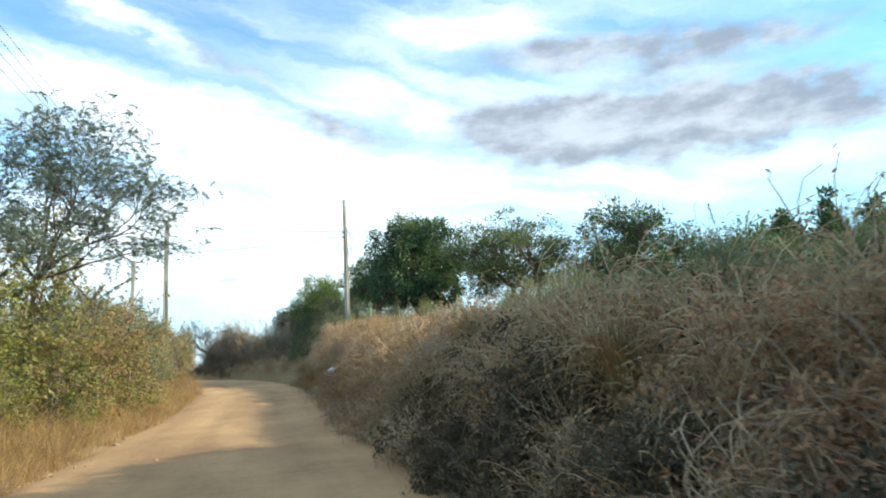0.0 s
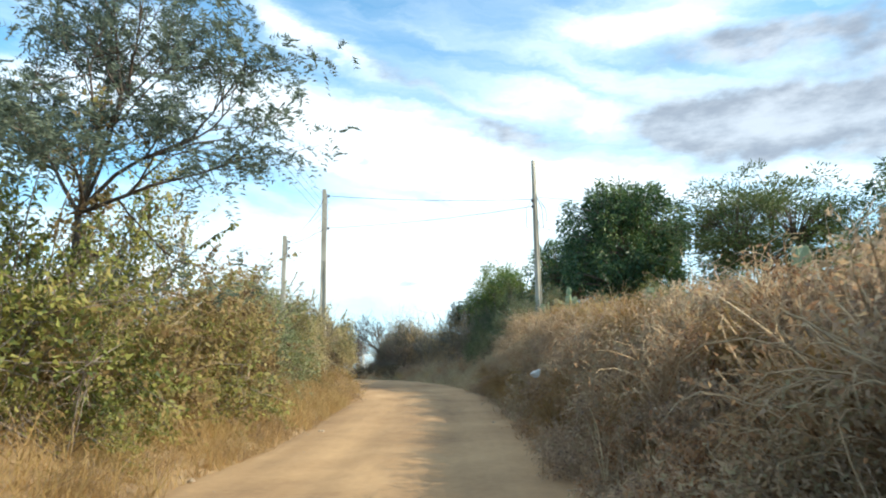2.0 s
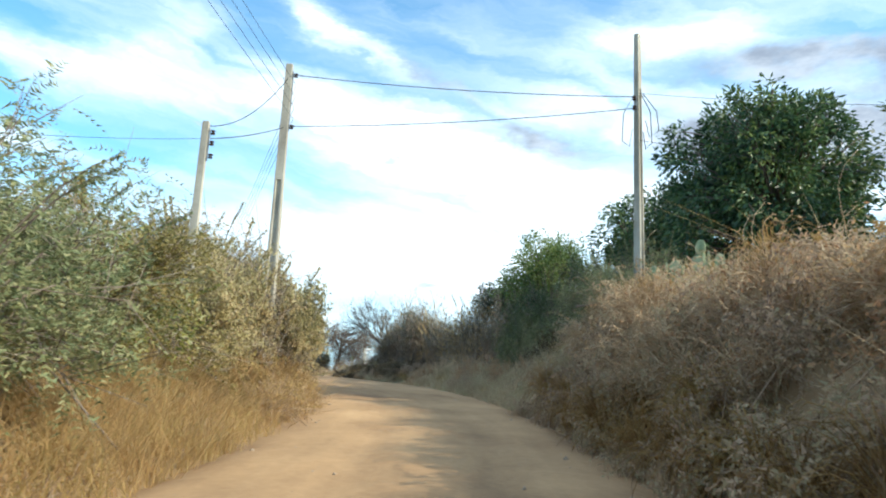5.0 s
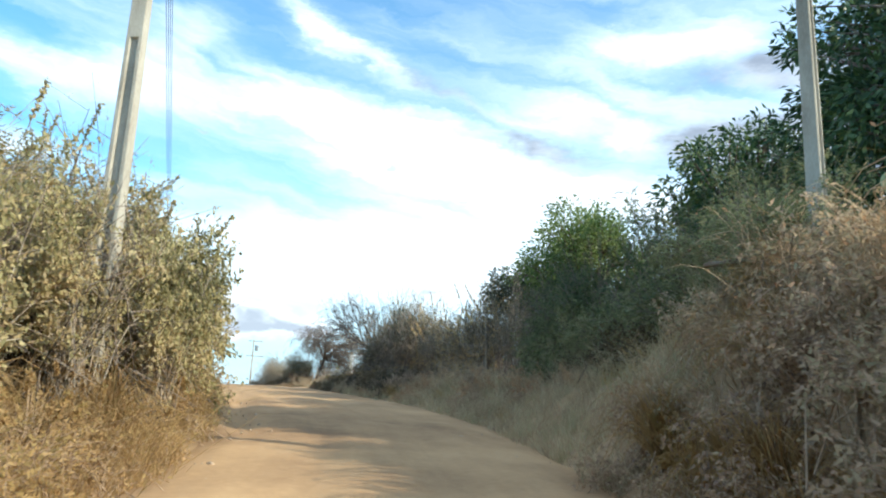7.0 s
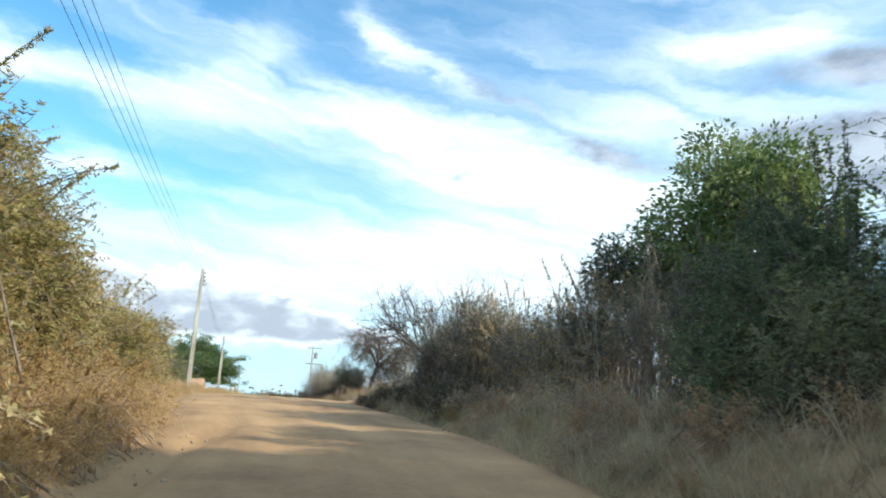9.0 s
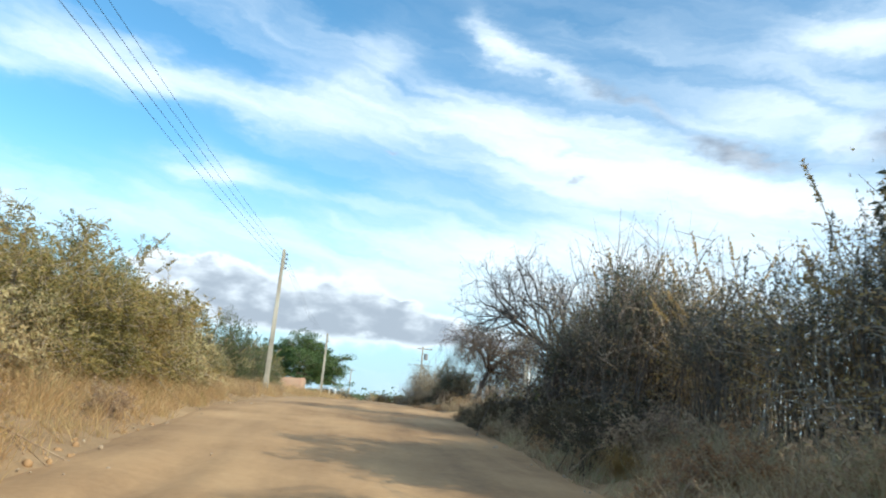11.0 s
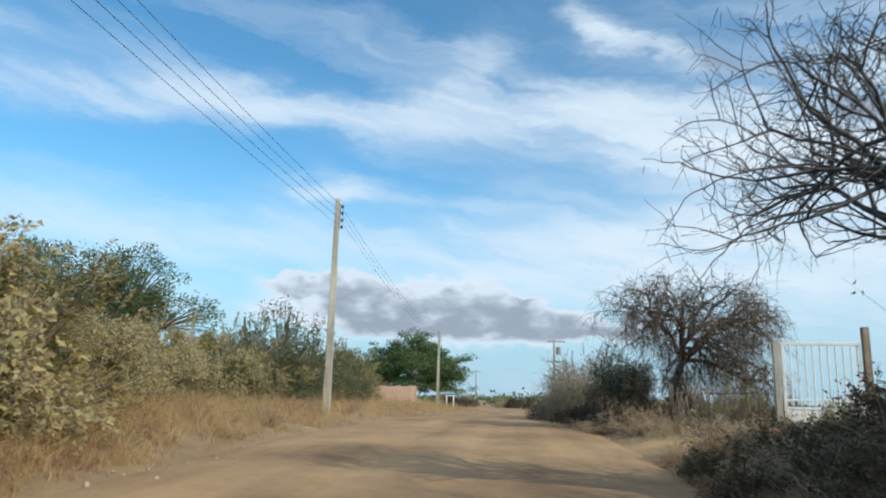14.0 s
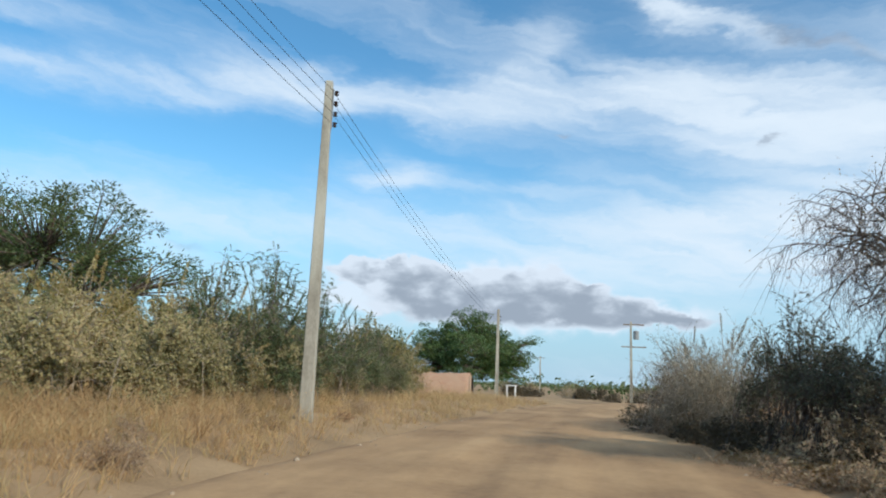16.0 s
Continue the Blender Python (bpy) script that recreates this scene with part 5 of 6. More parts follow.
# open-crowned tree behind the left verge, near the start
boughs("acacia_tree", "open-crowned tree with feathery dark leaves against the sky", -8.7, 16.5, (0.1, 0.0, 1), 3.4, 0.085,
       [(0.5, -0.1, 1), (1.0, -0.15, 0.5), (0.1, 0.1, 1), (-0.6, 0.1, 0.7), (1.0, 0.1, 0.15), (0.8, -0.5, 0.1), (0.9, -0.3, 0.9)], np.array([1.9, 2.0, 1.8, 1.6, 1.5, 1.3, 1.9]), 4, (4, 4, 3, 2), 3, M_BARK, (4, 0.085, 0.034, M_ACACIA, 6, 0.3), 0.18, 0.02, 0.5, 0.66, 0.2)
boughs("acacia_tree", "open-crowned tree with feathery dark leaves against the sky", -12.3, 16.2, (0.05, 0.0, 1), 3.4, 0.10,
       [(0.6, 0.2, 1), (0.3, -0.5, 0.8), (0.0, 0.1, 1), (-0.6, 0.1, 0.9), (0.2, 0.6, 0.7)], 1.8, 4, (4, 4, 3, 2), 8, M_BARK, (4, 0.085, 0.034, M_ACACIA, 6, 0.3), 0.18, 0.02, 0.5, 0.66, 0.2)
# trees behind the right bank
tree("mango_tree", "dark green dense mango tree behind the bank", -1.8, 41.0, 2.0, 0.28, (0, 0, 4.0, 3.5, 3.5, 3.0), 640, 55, 0.2, 0.075, M_MANGO, 21, droop=0.6, clump_r=0.42, lobes=46, hollow=-0.9)
tree("mango_tree", "dark green dense mango tree behind the bank", -5.0, 46.5, 2.2, 0.22, (0, 0, 4.4, 2.6, 2.6, 2.4), 300, 50, 0.2, 0.075, M_MANGO, 22, droop=0.6, clump_r=0.42, lobes=30, hollow=-0.5)
tree("mango_tree", "dark green dense mango tree behind the bank", 10.2, 36.5, 2.0, 0.25, (0, 0, 3.0, 3.0, 3.0, 3.6), 320, 50, 0.2, 0.075, M_MANGO, 23, droop=0.6, clump_r=0.42, lobes=30, hollow=-0.9)
tree("mimosa_tree", "lighter feathery umbrella tree behind the bank", 3.6, 37.0, 2.0, 0.16, (0, 0, 3.5, 3.8, 3.6, 2.5), 260, 80, 0.17, 0.055, M_LIGHTTREE, 24, flat=0.5, clump_r=0.6, droop=0.1, hollow=-0.9)
tree("green_tree", "bright green leafy tree rising over the hedge", -10.0, 51.2, 2.6, 0.18, (0, 0, 4.1, 2.5, 2.5, 2.5), 300, 60, 0.14, 0.065, M_FRESH, 25, droop=0.4, clump_r=0.45, hollow=-0.45, lobes=26)
tree("green_tree", "dusty green leafy tree rising over the hedge", -12.6, 52.8, 2.2, 0.15, (0, 0, 3.2, 1.8, 1.8, 1.7), 160, 60, 0.14, 0.065, M_THICKET, 26, droop=0.4, clump_r=0.45, hollow=-0.3, lobes=16)
for tx, ty, th, s in ((26.2, 57, 10.5, 31), (29, 55.5, 10.5, 32), (31.8, 54, 10.0, 33)):
    tree("cypress_tree", "narrow dark tree on the skyline", tx, ty, 3.0, 0.2, (0, 0, th * 0.62, 1.4, 1.4, th * 0.42), 60, 60, 0.4, 0.15, M_MANGO, s, droop=-0.2, clump_r=0.6)
for tx, ty, s in ((15.5, 38, 41), (18.5, 36, 42), (22, 37, 43), (14.5, 33, 44), (19, 30, 45), (8.4, 39.5, 47), (12.5, 36.0, 48)):
    tree("mimosa_tree", "grey-green low tree behind the bank", tx, ty, 1.6, 0.14, (0, 0, 2.1, 2.8, 2.8, 2.5), 120, 60, 0.2, 0.07, M_LIGHTTREE, s, flat=0.3, clump_r=0.7, droop=0.1, hollow=-0.9)
# tall trees added out of view beside the start, to shade the bank
for tx, ty, s in ((11.2, 7.6, 61), (12.4, 11.2, 62), (11.0, 3.6, 63), (12.6, -0.4, 64)):
    tree("mango_tree", "unseen tall tree added to cast shade over the bank", tx, ty, 3.2, 0.3, (0, 0, 5.6, 2.7, 2.7, 2.6), 150, 60, 0.28, 0.10, M_MANGO, s, droop=0.55, clump_r=0.7, hollow=-0.8)
# half-bare tree that reaches over the road by the gate
boughs("bare_tree", "half-bare tree with long spiny branches over the road", -22.1, 60.7, (-0.2, -0.05, 1), 2.2, 0.11,
       [(-1, -0.35, 0.6), (-0.9, -0.1, 0.75), (-0.3, -0.6, 0.7), (0.1, -0.2, 0.9), (0.6, -0.1, 0.8), (0.3, 0.6, 0.8), (-0.7, 0.5, 0.6), (-1, 0.2, 0.45), (-0.5, -0.9, 0.65)], np.array([2.05, 1.95, 1.85, 1.7, 1.6, 1.6, 1.7, 1.9, 1.95]), 5, (5, 4, 3, 2), 14, M_GREYBARK, None, 0.34, 0.03, 0.6, 0.62, 0.7, (1, 0.2))
boughs("mesquite_tree", "leafless drooping mesquite tree with a leaning trunk", -31.83, 70.92, (0.24, 0.42, 1), 2.3, 0.17,
       [(-0.5, -0.2, 1.2), (0.6, 0.4, 0.9), (0.3, -0.2, 1.4), (0.5, 0.5, 1.3), (0.9, 0.5, 0.4), (-0.2, -0.7, 1.1), (0.5, -0.5, 1.1), (-0.6, 0.3, 0.9)], np.array([1.7, 1.8, 1.5, 1.7, 1.9, 1.7, 1.7, 1.4]), 5, (6, 5, 3, 3), 15, M_BARK, (1, 0.05, 0.018, M_DEAD), 0.38, -0.085, 0.65, 0.65, 1.2, (1, 0.6))
# far trees
tree("umbrella_tree", "broad dark green umbrella-shaped tree by the road", -77.8, 103.9, 2.2, 0.34, (0, 0, 3.5, 6.0, 6.0, 4.3), 680, 80, 0.2, 0.085, M_UMBRELLA, 51, flat=0.55, clump_r=0.75, droop=0.5, hollow=-0.5, shell=0.68)
tree("green_tree", "dark green spreading tree behind the verge bushes", -58.6, 64.0, 2.4, 0.25, (0, 0, 4.5, 5.8, 5.8, 2.3), 560, 70, 0.17, 0.05, M_LIGHTTREE, 52, flat=0.4, clump_r=0.6, droop=0.15, lobes=30, hollow=-0.5)
tree("green_tree", "dark green rounded tree behind the pole", -63.0, 83.3, 0.8, 0.18, (0, 0, 1.7, 2.0, 2.0, 2.2), 100, 70, 0.22, 0.08, M_LIGHTTREE, 53, flat=0.3, clump_r=0.6, droop=0.15, hollow=-0.7)


def far_woods():
    r = np.random.default_rng(77)
    n = 1300
    a = r.uniform(-0.9, 1.9, n)
    d = 120 + 500 * r.uniform(0, 1, n) ** 0.7
    x, y = -28 - np.sin(a) * d, 60 + np.cos(a) * d
    i, dd = road_coords(x, y)
    ok = np.abs(dd) > 7
    x, y, d = x[ok], y[ok], d[ok]
    z = terrain(x, y)
    h = r.lognormal(0.5, 0.45, len(x)) * (0.75 + 0.5 * np.sin(x * 0.02) * np.cos(y * 0.017)) + 0.4
    k = np.repeat(np.arange(len(x)), 45)
    q = unit(r.normal(0, 1, (len(k), 3))) * r.uniform(0.3, 1, len(k))[:, None] * np.stack([h * 2.2, h * 2.2, h * 0.75], 1)[k]
    P = np.stack([x, y, z + h * 0.55], 1)[k] + q
    return mesh_of("far_scrub", *leaf_quads(P, r.normal(0, 1, (len(k), 3)), 0.85, 0.6, r), M_LIGHTTREE)


tagged(piece("far_scrub", far_woods()), "distant dusty green scrub on the plain", "scrub", kind="stuff")


def field_scrub():
    """Low scrub over the fields behind the hedges."""
    r = np.random.default_rng(78)
    n = 900
    x, y = r.uniform(-95, 75, n), r.uniform(-30, 130, n)
    i, dd = road_coords(x, y)
    ok = (dd > 13) | (dd < -12)
    x, y = x[ok], y[ok]
    h = r.lognormal(-0.5, 0.4, len(x))
    k = np.repeat(np.arange(len(x)), 60)
    q = dome(len(k), r, -0.1) * r.uniform(0.4, 1, len(k))[:, None] * np.stack([h * 1.1, h * 1.1, h], 1)[k]
    P = np.stack([x, y, terrain(x, y)], 1)[k] + q
    return mesh_of("field_scrub", *leaf_quads(P, r.normal(0, 1, (len(k), 3)), 0.22, 0.12, r), M_THICKET)


tagged(piece("field_scrub", field_scrub()), "low dusty scrub scattered over the dry fields", "scrub", kind="stuff")


# ---------------------------------------------------------------- poles and cables
def shaft(h, wb, wt, db, dt, groove_top):
    """A tapered concrete pole with a recessed channel down its two broad faces."""
    bm = bmesh.new()
    rings = []
    for z in (-0.3, groove_top - 0.02, groove_top, h - 0.02, h):
        f = max(z, 0) / h
        w, d = (wb + (wt - wb) * f) / 2, (db + (dt - db) * f) / 2
        if z == h:
            w, d = w * 0.9, d * 0.9
        g = d * 0.5 if z < groove_top - 0.01 else 0.0
        gw, b = w * 0.55, min(w, d) * 0.12
        prof = [(-w, -d + b), (-w + b, -d), (-gw, -d), (-gw * 0.8, -d + g), (gw * 0.8, -d + g), (gw, -d), (w - b, -d), (w, -d + b),
                (w, d - b), (w - b, d), (gw, d), (gw * 0.8, d - g), (-gw * 0.8, d - g), (-gw, d), (-w + b, d), (-w, d - b)]
        rings.append([bm.verts.new((px, py, z)) for px, py in prof])
    for r0, r1 in zip(rings, rings[1:]):
        for k in range(16):
            bm.faces.new((r0[k], r0[(k + 1) % 16], r1[(k + 1) % 16], r1[k]))
    bm.faces.new(rings[-1])
    bm.normal_update()
    return bm


def lathe(profile, seg=10):
    bm = bmesh.new()
    rings = [[bm.verts.new((r * math.cos(2 * math.pi * k / seg), r * math.sin(2 * math.pi * k / seg), z)) for k in range(seg)] for r, z in profile]
    for r0, r1 in zip(rings, rings[1:]):
        for k in range(seg):
            bm.faces.new((r0[k], r0[(k + 1) % seg], r1[(k + 1) % seg], r1[k]))
    bm.faces.new(rings[-1])
    bm.faces.new(rings[0][::-1])
    return bm


def box(sx, sy, sz, bevel=0.0):
    bm = bmesh.new()
    bmesh.ops.create_cube(bm, size=1)
    bmesh.ops.scale(bm, vec=(sx, sy, sz), verts=bm.verts)
    if bevel:
        bmesh.ops.bevel(bm, geom=bm.edges, offset=bevel, segments=1, affect="EDGES")
    return bm


SPOOL = [(0.02, -0.045), (0.05, -0.045), (0.055, -0.03), (0.03, -0.008), (0.03, 0.008), (0.055, 0.03), (0.05, 0.045), (0.02, 0.045)]


def pole(label, x, y, z, h, turn, rack_z=(), rack_side=1, wb=0.26, wt=0.15, db=0.2, dt=0.12, groove=0.5, lean=0.0):
    top = new("utility_pole")
    tagged(top, label, "utility pole")
    top.matrix_world = pose(x, y, z, 0, lean, turn)
    part("shaft", shaft(h, wb, wt, db, dt, h * groove), M_CONC, top)
    if rack_z:
        bm = box(0.03, 0.05, max(rack_z) - min(rack_z) + 0.2, 0.004)
        bmesh.ops.translate(bm, vec=(rack_side * (wt / 2 + 0.025), 0, (max(rack_z) + min(rack_z)) / 2), verts=bm.verts)
        rack = part("bracket", bm, M_STEEL, top, "galvanised steel insulator rack")
        for rz in rack_z:
            bm = lathe(SPOOL)
            bmesh.ops.translate(bm, vec=(rack_side * (wt / 2 + 0.1), 0, rz), verts=bm.verts)
            part("insulator", bm, M_PORC, rack, "dark porcelain spool insulator")
    return top


def cable(points, sag, name="power_cable", label="thin dark overhead cable between the poles", r=0.0055):
    a, b = (np.array(p, float) for p in points)
    t = np.linspace(0, 1, 25)[:, None]
    p = a * (1 - t) + b * t - (0, 0, 1) * (4 * sag * t * (1 - t))
    return tagged(piece(name, mesh_of(name, *tubes(p[None], np.full((1, 25), r), 5), M_WIRE)), label, "cable", "overhead cables")


PL, PR, PS, P3, P4 = (-13.55, 33.7, 9.75), (-5.1, 36.38, 10.85), (-14.0, 31.3, 7.3), (-42.1, 67.0, 9.68), (-69.2, 99.0, 8.3)
pole("tall weathered concrete pole beside the verge bush", PL[0], PL[1], 1.55, PL[2] - 1.55, 20, (7.9, 6.5), 1, 0.30, 0.17, 0.24, 0.13, 0.62, -0.3)
pole("weathered concrete pole with a deep channel on the bank top", PR[0], PR[1], 3.4, PR[2] - 3.4, 65, (5.4, 5.65), -1, 0.25, 0.15, 0.2, 0.12, 0.8)
pole("short concrete pole with insulators behind the verge bush", PS[0], PS[1], 1.5, PS[2] - 1.5, 20, (5.0, 5.3, 5.55), 1, 0.2, 0.14, 0.16, 0.11, 0.4)
pole("pale concrete pole with four insulators at the roadside", P3[0], P3[1], 2.0, P3[2] - 2.0, 50, (7.4, 7.15, 6.9, 6.65), 1, 0.28, 0.16, 0.24, 0.14, 0.02)
pole("pale concrete pole by the umbrella tree", P4[0], P4[1], 0.9, P4[2] - 0.9, 50, (6.8, 6.5), 1, 0.3, 0.18, 0.26, 0.16, 0.45)
p5 = pole("distant pole with a cross-arm and a transformer", -73.7, 123.45, 0.9, 8.3, 40, (), 1, 0.3, 0.2, 0.26, 0.18, 0.4)
for zz, ww in ((8.0, 2.2), (5.6, 2.6)):
    bm = box(ww, 0.12, 0.12, 0.01)
    bmesh.ops.translate(bm, vec=(0.3, 0, zz), verts=bm.verts)
    part("crossarm", bm, M_WOOD, p5)
bm = lathe([(0.02, -0.5), (0.3, -0.48), (0.3, 0.35), (0.26, 0.42), (0.1, 0.48), (0.02, 0.48)], 12)
bmesh.ops.translate(bm, vec=(0.55, 0, 6.9), verts=bm.verts)
part("transformer", bm, M_STEEL, p5, "grey cylindrical transformer tank")
p6 = pole("distant thin pole on the plain", -109.5, 148.5, 0.4, 5.8, 40, (), 1, 0.25, 0.18, 0.22, 0.16, 0.4)
bm = box(1.6, 0.1, 0.1, 0.01)
bmesh.ops.translate(bm, vec=(0, 0, 5.5), verts=bm.verts)
part("crossarm", bm, M_WOOD, p6)

BACK = (4.5, -24.0, 9.0)
for k in range(4):
    dz, dx = -0.3 * k, 0.12 * k
    cable([(PL[0] + 0.2, PL[1], PL[2] - 0.6 - 0.3 * k), (P3[0] + 0.15, P3[1], P3[2] - 0.25 - 0.25 * k)], 0.45 + 0.03 * k)
    cable([(PL[0] + 0.2, PL[1], PL[2] - 0.6 - 0.3 * k), (BACK[0] + dx, BACK[1], BACK[2] + dz)], 0.5 + 0.03 * k)
    if k < 3:
        cable([(P3[0] + 0.15, P3[1], P3[2] - 0.25 - 0.25 * k), (P4[0], P4[1], P4[2] - 0.3 - 0.3 * k)], 0.6)
cable([(PL[0] + 0.1, PL[1], 9.45), (PR[0] - 0.1, PR[1], 9.16)], 0.12, r=0.011)
cable([(PL[0] + 0.1, PL[1], 8.05), (PR[0] - 0.1, PR[1], 8.85)], 0.12, r=0.011)
cable([(PL[0], PL[1], 9.45), (PS[0], PS[1], PS[2] - 0.1)], 0.4, r=0.011)
cable([(PL[0], PL[1], 8.05), (PS[0], PS[1], PS[2] - 0.4)], 0.08, r=0.011)
cable([(PS[0], PS[1], PS[2] - 0.4), (-20.0, 26.5, 6.3)], 0.2)
cable([(PR[0], PR[1], 9.25), (9.0, 37.0, 8.3)], 0.4)
cable([(PR[0], PR[1], 8.0), (3.5, 31.0, 4.2)], 0.05, label="thin guy wire running down from the pole")
for ox, n0 in ((-0.35, 8.0), (0.3, 7.9), (0.45, 8.2)):
    pts = np.array([[PR[0] + ox * 0.3, PR[1], 9.2], [PR[0] + ox, PR[1] - 0.05, 8.7], [PR[0] + ox * 1.1, PR[1], n0], [PR[0] + ox * 0.6, PR[1], n0 - 0.15], [PR[0] + ox * 0.4, PR[1], n0 + 0.3]])
    tagged(piece("drop_cable", mesh_of("drop_cable", *tubes(pts[None], np.full((1, 5), 0.012), 5), M_WIRE)), "loose loop of dark cable hanging from the pole", "cable", "loose cables")


# ---------------------------------------------------------------- gate, brick walls and small things
def stick_fence(a, b, h, n, seed):
    """A brush fence of close-set dead sticks between the tree and the gate."""
    r = np.random.default_rng(seed)
    top = new("brush_fence")
    tagged(top, "low fence of close-set brown dead sticks beside the gate", "fence")
    t = np.sort(r.uniform(0, 1, n))
    x, y = a[0] + (b[0] - a[0]) * t + r.normal(0, 0.1, n), a[1] + (b[1] - a[1]) * t + r.normal(0, 0.1, n)
    foot = np.stack([x, y, terrain(x, y) - 0.1], 1)
    tip = foot + np.stack([r.normal(0, 0.14, n), r.normal(0, 0.14, n), h * r.uniform(0.6, 1.15, n)], 1)
    p = bezier(foot, (foot + tip) / 2 + r.normal(0, 0.06, (n, 3)), tip, 4)
    tagged(piece("brushwood", mesh_of("brushwood", *tubes(p, np.linspace(1, 0.6, 4)[None] * r.uniform(0.009, 0.02, (n, 1)), 5), M_WOOD), top), kind="stuff")
    for z in (0.35, 0.8):
        i = np.array([0, n // 3, 2 * n // 3, n - 1])
        piece("rail", mesh_of("rail", *tubes((foot[i] + (0, 0, 0.1 + z * h))[None], np.full((1, 4), 0.018), 6), M_WOOD), top)


stick_fence((-31.3, 70.3), (-28.3, 69.1), 1.15, 120, 17)


def white_gate():
    top = new("gate")
    tagged(top, "white painted barred metal gate with a solid foot panel", "gate")
    z0 = float(terrain(-27.95, 69.0)[0])
    top.matrix_world = pose(-27.95, 69.0, z0, 0, 0, 32)
    W, H, foot = 1.6, 1.98, 0.58
    def bar(name, x, z, sx, sz, mat=M_WHITE, sy=0.05, parent=top):
        bm = box(sx, sy, sz, 0.006)
        bmesh.ops.translate(bm, vec=(x, 0, z), verts=bm.verts)
        return part(name, bm, mat, parent)
    for x0 in (0.0,):
        fr = bar("gate_frame", x0 + W / 2, H, W, 0.07)
        bar("rail", x0 + W / 2, foot, W, 0.06, parent=fr)
        bar("rail", x0 + W / 2, 0.75, W - 0.14, 0.04, parent=fr)
        bar("stile", x0 + 0.04, H / 2, 0.07, H, parent=fr)
        bar("stile", x0 + W - 0.04, H / 2, 0.07, H, parent=fr)
        bar("foot_panel", x0 + W / 2, foot / 2, W - 0.1, foot - 0.08, M_WHITE, 0.02)
        for k in range(9):
            bar("bar", x0 + 0.19 + k * (W - 0.38) / 8, (H + foot) / 2 + 0.05, 0.032, H - foot, sy=0.032)
    bar("post", -0.1, 1.0, 0.13, 2.1, M_CONC, 0.13)
    bar("post", W + 0.12, 1.15, 0.14, 2.4, M_WOOD, 0.14)


white_gate()


def brick_shed():
    top = new("brick_shed")
    tagged(top, "low unplastered red brick walls of a roofless shed", "shed")
    z0 = float(terrain(-67.5, 91.5)[0]) - 0.2
    top.matrix_world = pose(-65.95, 93.2, z0, 0, 0, -128)
    def wall(a, b, h, seed):
        r = np.random.default_rng(seed)
        a, b = np.array(a, float), np.array(b, float)
        n = 14
        t = np.linspace(0, 1, n)[:, None]
        d = unit(b - a)
        nrm = np.array([-d[1], d[0]]) * 0.09
        p = a * (1 - t) + b * t
        hh = h + np.round(r.uniform(-1.2, 0.4, n)) * 0.1
        vs, uv, L = [], [], np.linalg.norm(b - a)
        for k in range(n):
            for s in (-1, 1):
                for zz in (0, hh[k]):
                    vs.append((*(p[k] + nrm * s), zz))
                    uv.append((t[k, 0] * L, zz))
        q = []
        for k in range(n - 1):
            i, j = 4 * k, 4 * k + 4
            q += [(i, j, j + 1, i + 1), (i + 2, i + 3, j + 3, j + 2), (i + 1, j + 1, j + 3, i + 3)]
        q += [(0, 1, 3, 2), (4 * n - 4, 4 * n - 2, 4 * n - 1, 4 * n - 3)]
        piece("wall", mesh_of("wall", np.array(vs), [np.array(q)], M_BRICK, np.array(uv)), top)
    wall((0, 0), (6.2, 0), 1.85, 1)
    wall((0, 0.1), (0, -2.6), 1.75, 2)
    wall((6.2, 0.1), (6.2, -2.6), 1.8, 3)
    wall((0.1, -2.6), (6.1, -2.6), 1.8, 4)


brick_shed()


def cactus(x, y, size, seed):
    r = np.random.default_rng(seed)
    top = new("prickly_pear")
    tagged(top, "prickly pear cactus with broad flat pads on the bank top", "cactus", "cacti")
    top.location = (x, y, float(terrain(x, y)[0]) - 0.25)
    pads = [((0, 0, 0), 0.0, r.uniform(0, 3))]
    for k in range(7):
        b, tilt, turn = pads[int(r.integers(0, min(len(pads), 3)))]
        tilt2, turn2 = tilt * 0.5 + r.uniform(-0.6, 0.6), turn + r.uniform(-0.8, 0.8)
        ln = 0.3 * size
        pads.append(((b[0] + math.sin(tilt2) * math.cos(turn) * ln + r.normal(0, 0.05), b[1] + math.sin(tilt2) * math.sin(turn) * ln + r.normal(0, 0.05), b[2] + math.cos(tilt2) * ln * r.uniform(0.7, 1.0)), tilt2, turn2))
    for b, tilt, turn in pads:
        bm = bmesh.new()
        bmesh.ops.create_uvsphere(bm, u_segments=14, v_segments=8, radius=1)
        for v in bm.verts:
            k = 0.75 + 0.25 * v.co.z
            v.co = Vector((v.co.x * 0.13 * size * k, v.co.y * 0.025 * size, (v.co.z + 1) * 0.18 * size))
        for f in bm.faces:
            f.smooth = True
        bm.transform(Matrix.Translation(b) @ Matrix.Rotation(turn, 4, "Z") @ Matrix.Rotation(tilt, 4, "Y"))
        part("pad", bm, M_CACTUS, top)


for k, (yc, off, s) in enumerate(((12.5, 2.4, 1.2), (9.5, 2.9, 0.8), (8.2, 3.4, 0.8), (22.5, 2.7, 1.3), (24.5, 2.5, 1.2), (26.5, 2.6, 1.1), (29.0, 2.5, 1.1), (16.0, 2.6, 1.2), (32.5, 2.6, 1.1))):
    x, y = at_road(yc, right_edge(yc) + off)
    cactus(float(x), float(y), s, 200 + k)


for k, (x, y, s) in enumerate(((-4.2, 35.7, 1.35), (-3.7, 35.1, 1.4), (-3.3, 34.4, 1.2))):
    cactus(x, y, s, 260 + k)


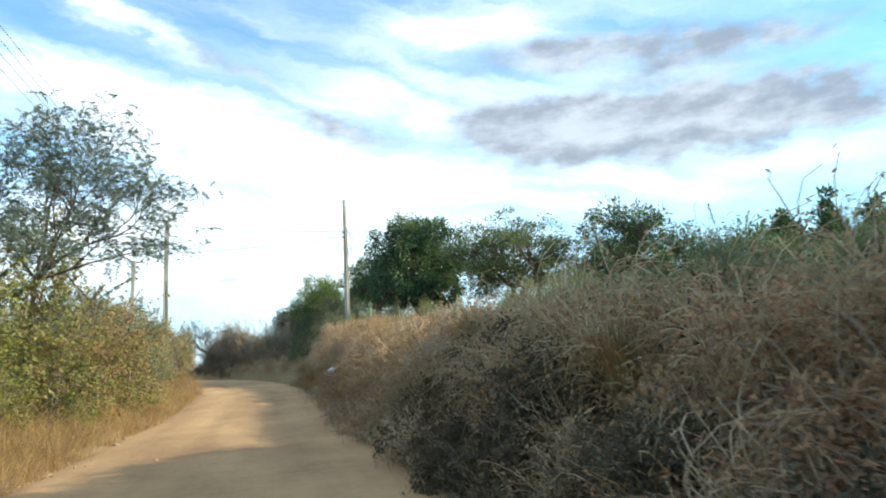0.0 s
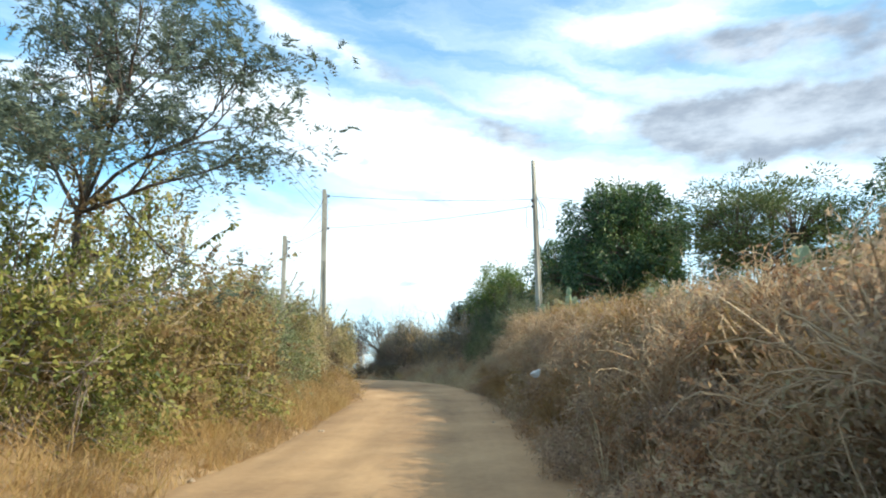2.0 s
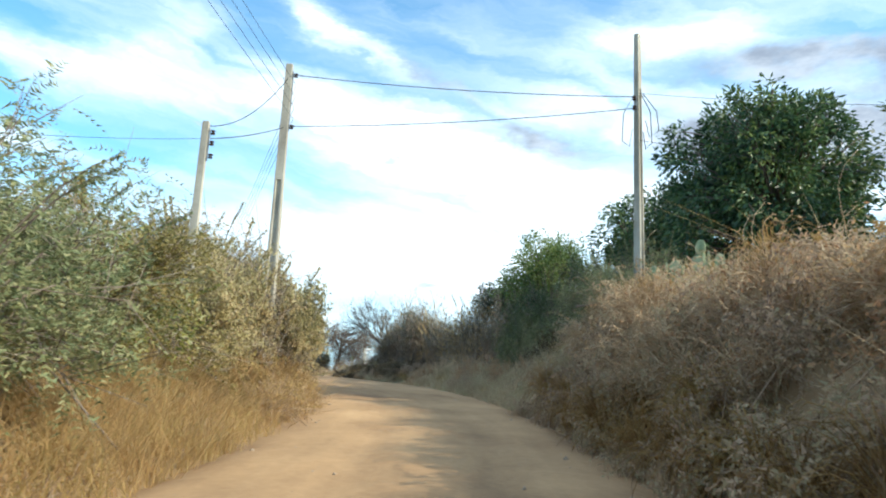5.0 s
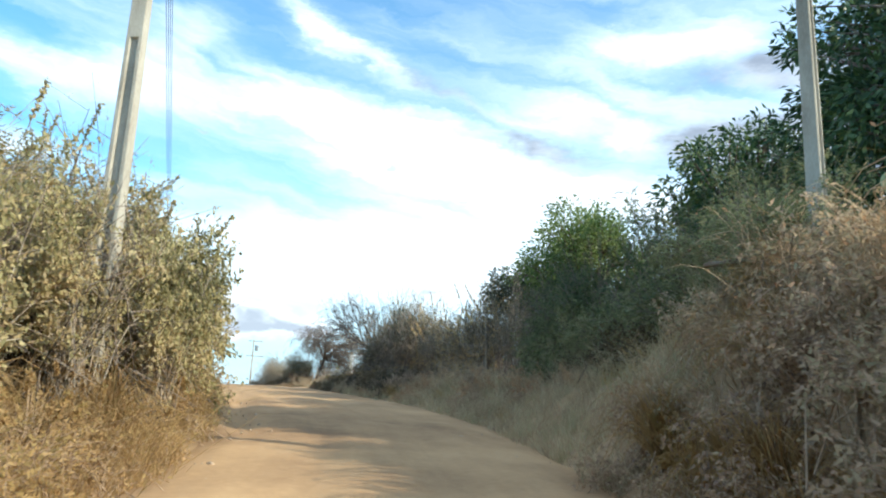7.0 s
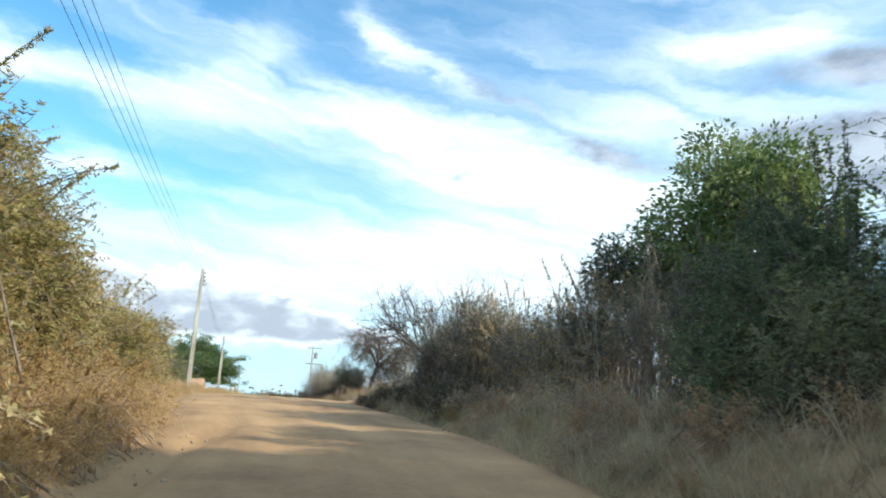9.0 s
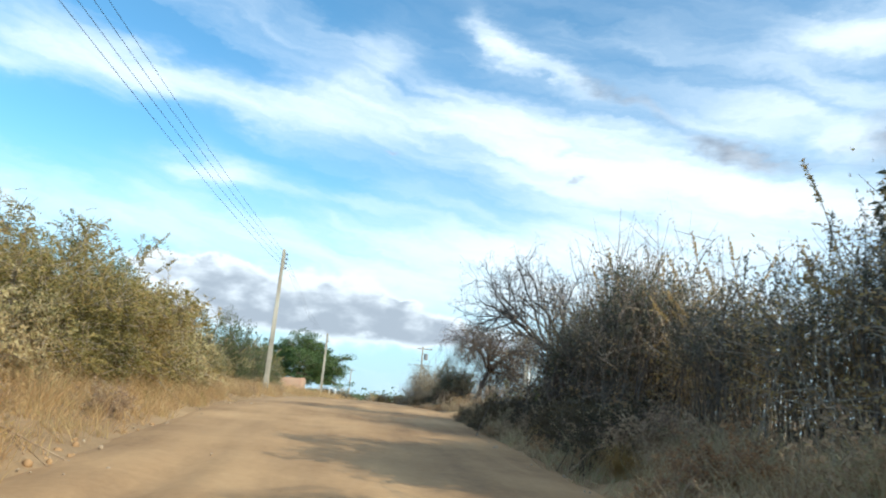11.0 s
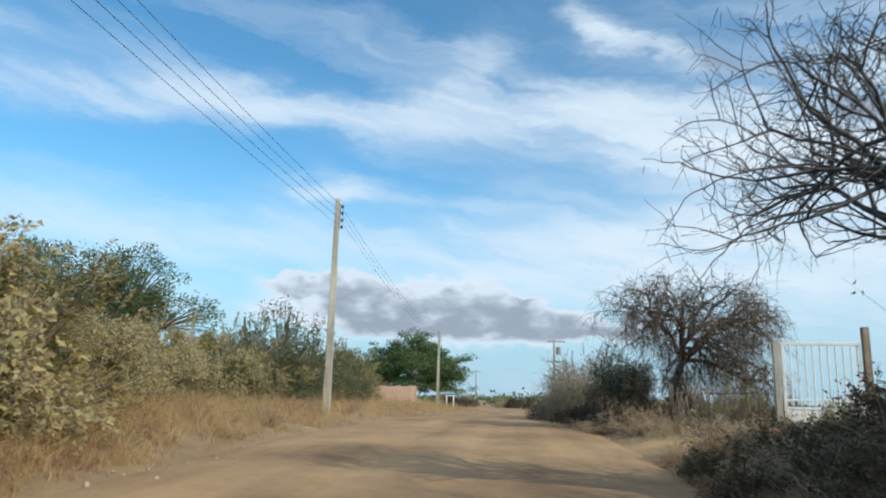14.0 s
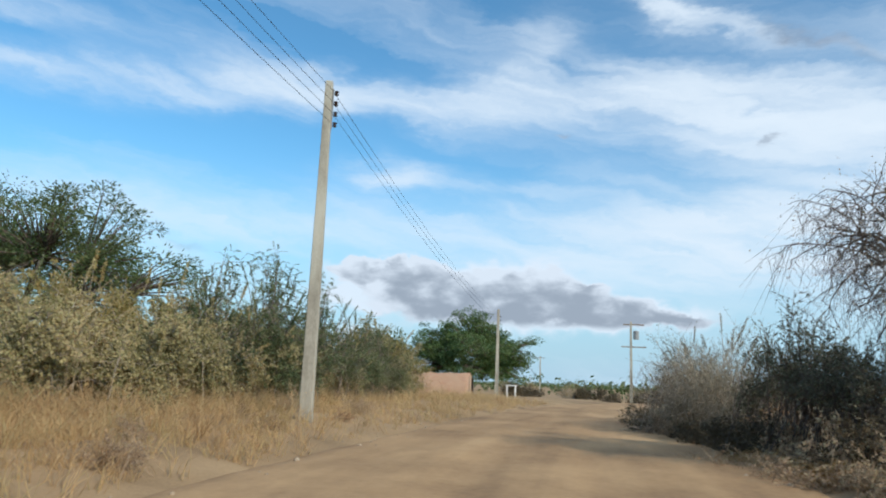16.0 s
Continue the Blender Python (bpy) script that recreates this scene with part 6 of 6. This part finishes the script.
def plastic_bag():
    bm = bmesh.new()
    bmesh.ops.create_icosphere(bm, subdivisions=3, radius=0.2)
    for v in bm.verts:
        n = noise.noise(v.co * 9) * 0.09 + noise.noise(v.co * 22) * 0.05
        u = v.co.z / 0.2
        v.co = Vector((v.co.x * (1.25 - 0.5 * u), v.co.y * 0.35, v.co.z * 0.8)) * (1 + n * 4)
        if u > 0.3:  # a gathered, pointed top
            v.co.x += 0.16 * (u - 0.3)
            v.co.z += 0.16 * (u - 0.3)
    ob = part("plastic_bag", bm, M_BAG)
    tagged(ob, "crumpled white plastic bag caught in the dead brush", "bag")
    ob.matrix_world = pose(-2.5, 21.35, 1.75, 20, 10, 40) @ Matrix.Scale(0.38, 4)


plastic_bag()


def plank():
    bm = box(1.2, 0.16, 0.05, 0.01)
    ob = part("plank", bm, M_WOOD)
    tagged(ob, "weathered loose plank lying on the bank edge", "plank")
    ob.matrix_world = pose(-5.9, 35.6, float(terrain(-5.9, 35.6)[0]) + 0.42, 0, -8, 25)


plank()


POST = (-47.75, 66.05)


def old_post(x, y, h, turn):
    bm = box(0.7, 0.35, h, 0.03)
    for v in bm.verts:
        v.co += Vector((noise.noise(v.co * 3) * 0.04, noise.noise(v.co * 4) * 0.04, noise.noise(v.co * 5) * 0.06))
    ob = part("gate_post", bm, M_STONE)
    tagged(ob, "old broken tan stone gate post in the dry grass", "post")
    ob.matrix_world = pose(x, y, float(terrain(x, y)[0]) + h / 2 - 0.1, 0, 2, turn)


old_post(*POST, 1.15, 40)


def stall():
    top = new("wooden_frame")
    tagged(top, "small pale wooden frame standing by the pole", "frame")
    x, y = -65.3, 96.7
    top.matrix_world = pose(x, y, float(terrain(x, y)[0]), 0, 0, 40)
    for px in (-0.3, 0.3):
        for py in (-0.2, 0.2):
            bm = box(0.08, 0.08, 0.95, 0.006)
            bmesh.ops.translate(bm, vec=(px, py, 0.45), verts=bm.verts)
            part("leg", bm, M_WHITE, top)
    bm = box(0.8, 0.55, 0.06, 0.006)
    bmesh.ops.translate(bm, vec=(0, 0, 0.95), verts=bm.verts)
    part("top", bm, M_WHITE, top)


stall()


def fence_post(x, y, h):
    bm = box(0.2, 0.18, h, 0.02)
    for v in bm.verts:
        v.co += Vector((noise.noise(v.co * 3) * 0.02, noise.noise(v.co * 4) * 0.02, 0))
    ob = part("fence_post", bm, M_CONC)
    tagged(ob, "weathered concrete fence post among the shrubs", "post")
    ob.matrix_world = pose(x, y, float(terrain(x, y)[0]) + h / 2 - 0.15, 0, 1.5, 15)


fence_post(-7.1, 40.7, 1.1)


def pebbles():
    r = np.random.default_rng(91)
    bm = bmesh.new()
    bmesh.ops.create_icosphere(bm, subdivisions=1, radius=1)
    base = np.array([v.co[:] for v in bm.verts])
    tri = np.array([[v.index for v in f.verts] for f in bm.faces])
    bm.free()
    n = 900
    yc = r.uniform(0, 75, n)
    side = np.where(r.random(n) < 0.5, -1, 1)
    d = side * (np.interp(yc, YC, CW) / 2 + r.normal(-0.3, 0.5, n))
    x, y = at_road(yc, d)
    i, dd = road_coords(x, y)
    z = np.maximum(terrain(x, y), CZ[i] + 0.02 - 0.22 * step01((np.abs(dd) - CW[i] / 2 + 0.25) / 1.0))
    s = r.lognormal(-3.9, 0.45, n)
    v = base[None] * (s[:, None, None] * r.uniform(0.6, 1.2, (n, 1, 3))) + np.stack([x, y, z], 1)[:, None]
    f = tri[None] + (np.arange(n) * len(base))[:, None, None]
    return mesh_of("pebbles", v.reshape(-1, 3), [f.reshape(-1, 3)], M_STONE)


def clods():
    r = np.random.default_rng(93)
    bm = bmesh.new()
    bmesh.ops.create_icosphere(bm, subdivisions=2, radius=1)
    for v in bm.verts:
        v.co *= 1 + 0.35 * noise.noise(v.co * 1.6)
    base = np.array([v.co[:] for v in bm.verts])
    tri = np.array([[v.index for v in f.verts] for f in bm.faces])
    bm.free()
    n = 170
    yc = r.uniform(35, 52, n)
    x, y = at_road(yc, left_edge(yc) + r.normal(0.25, 0.35, n))
    z = np.maximum(terrain(x, y), 0)
    s = np.minimum(r.lognormal(-3.5, 0.4, n), 0.06)
    v = base[None] * (s[:, None, None] * r.uniform(0.6, 1.3, (n, 1, 3))) + np.stack([x, y, z], 1)[:, None]
    f = tri[None] + (np.arange(n) * len(base))[:, None, None]
    return mesh_of("dirt_clods", v.reshape(-1, 3), [f.reshape(-1, 3)], M_ROAD)


tagged(piece("dirt_clods", clods()), "crumbled clods of earth along the road edge", "clods", kind="stuff")
tagged(piece("pebbles", pebbles()), "loose pebbles along the road edges", "pebbles", kind="stuff")
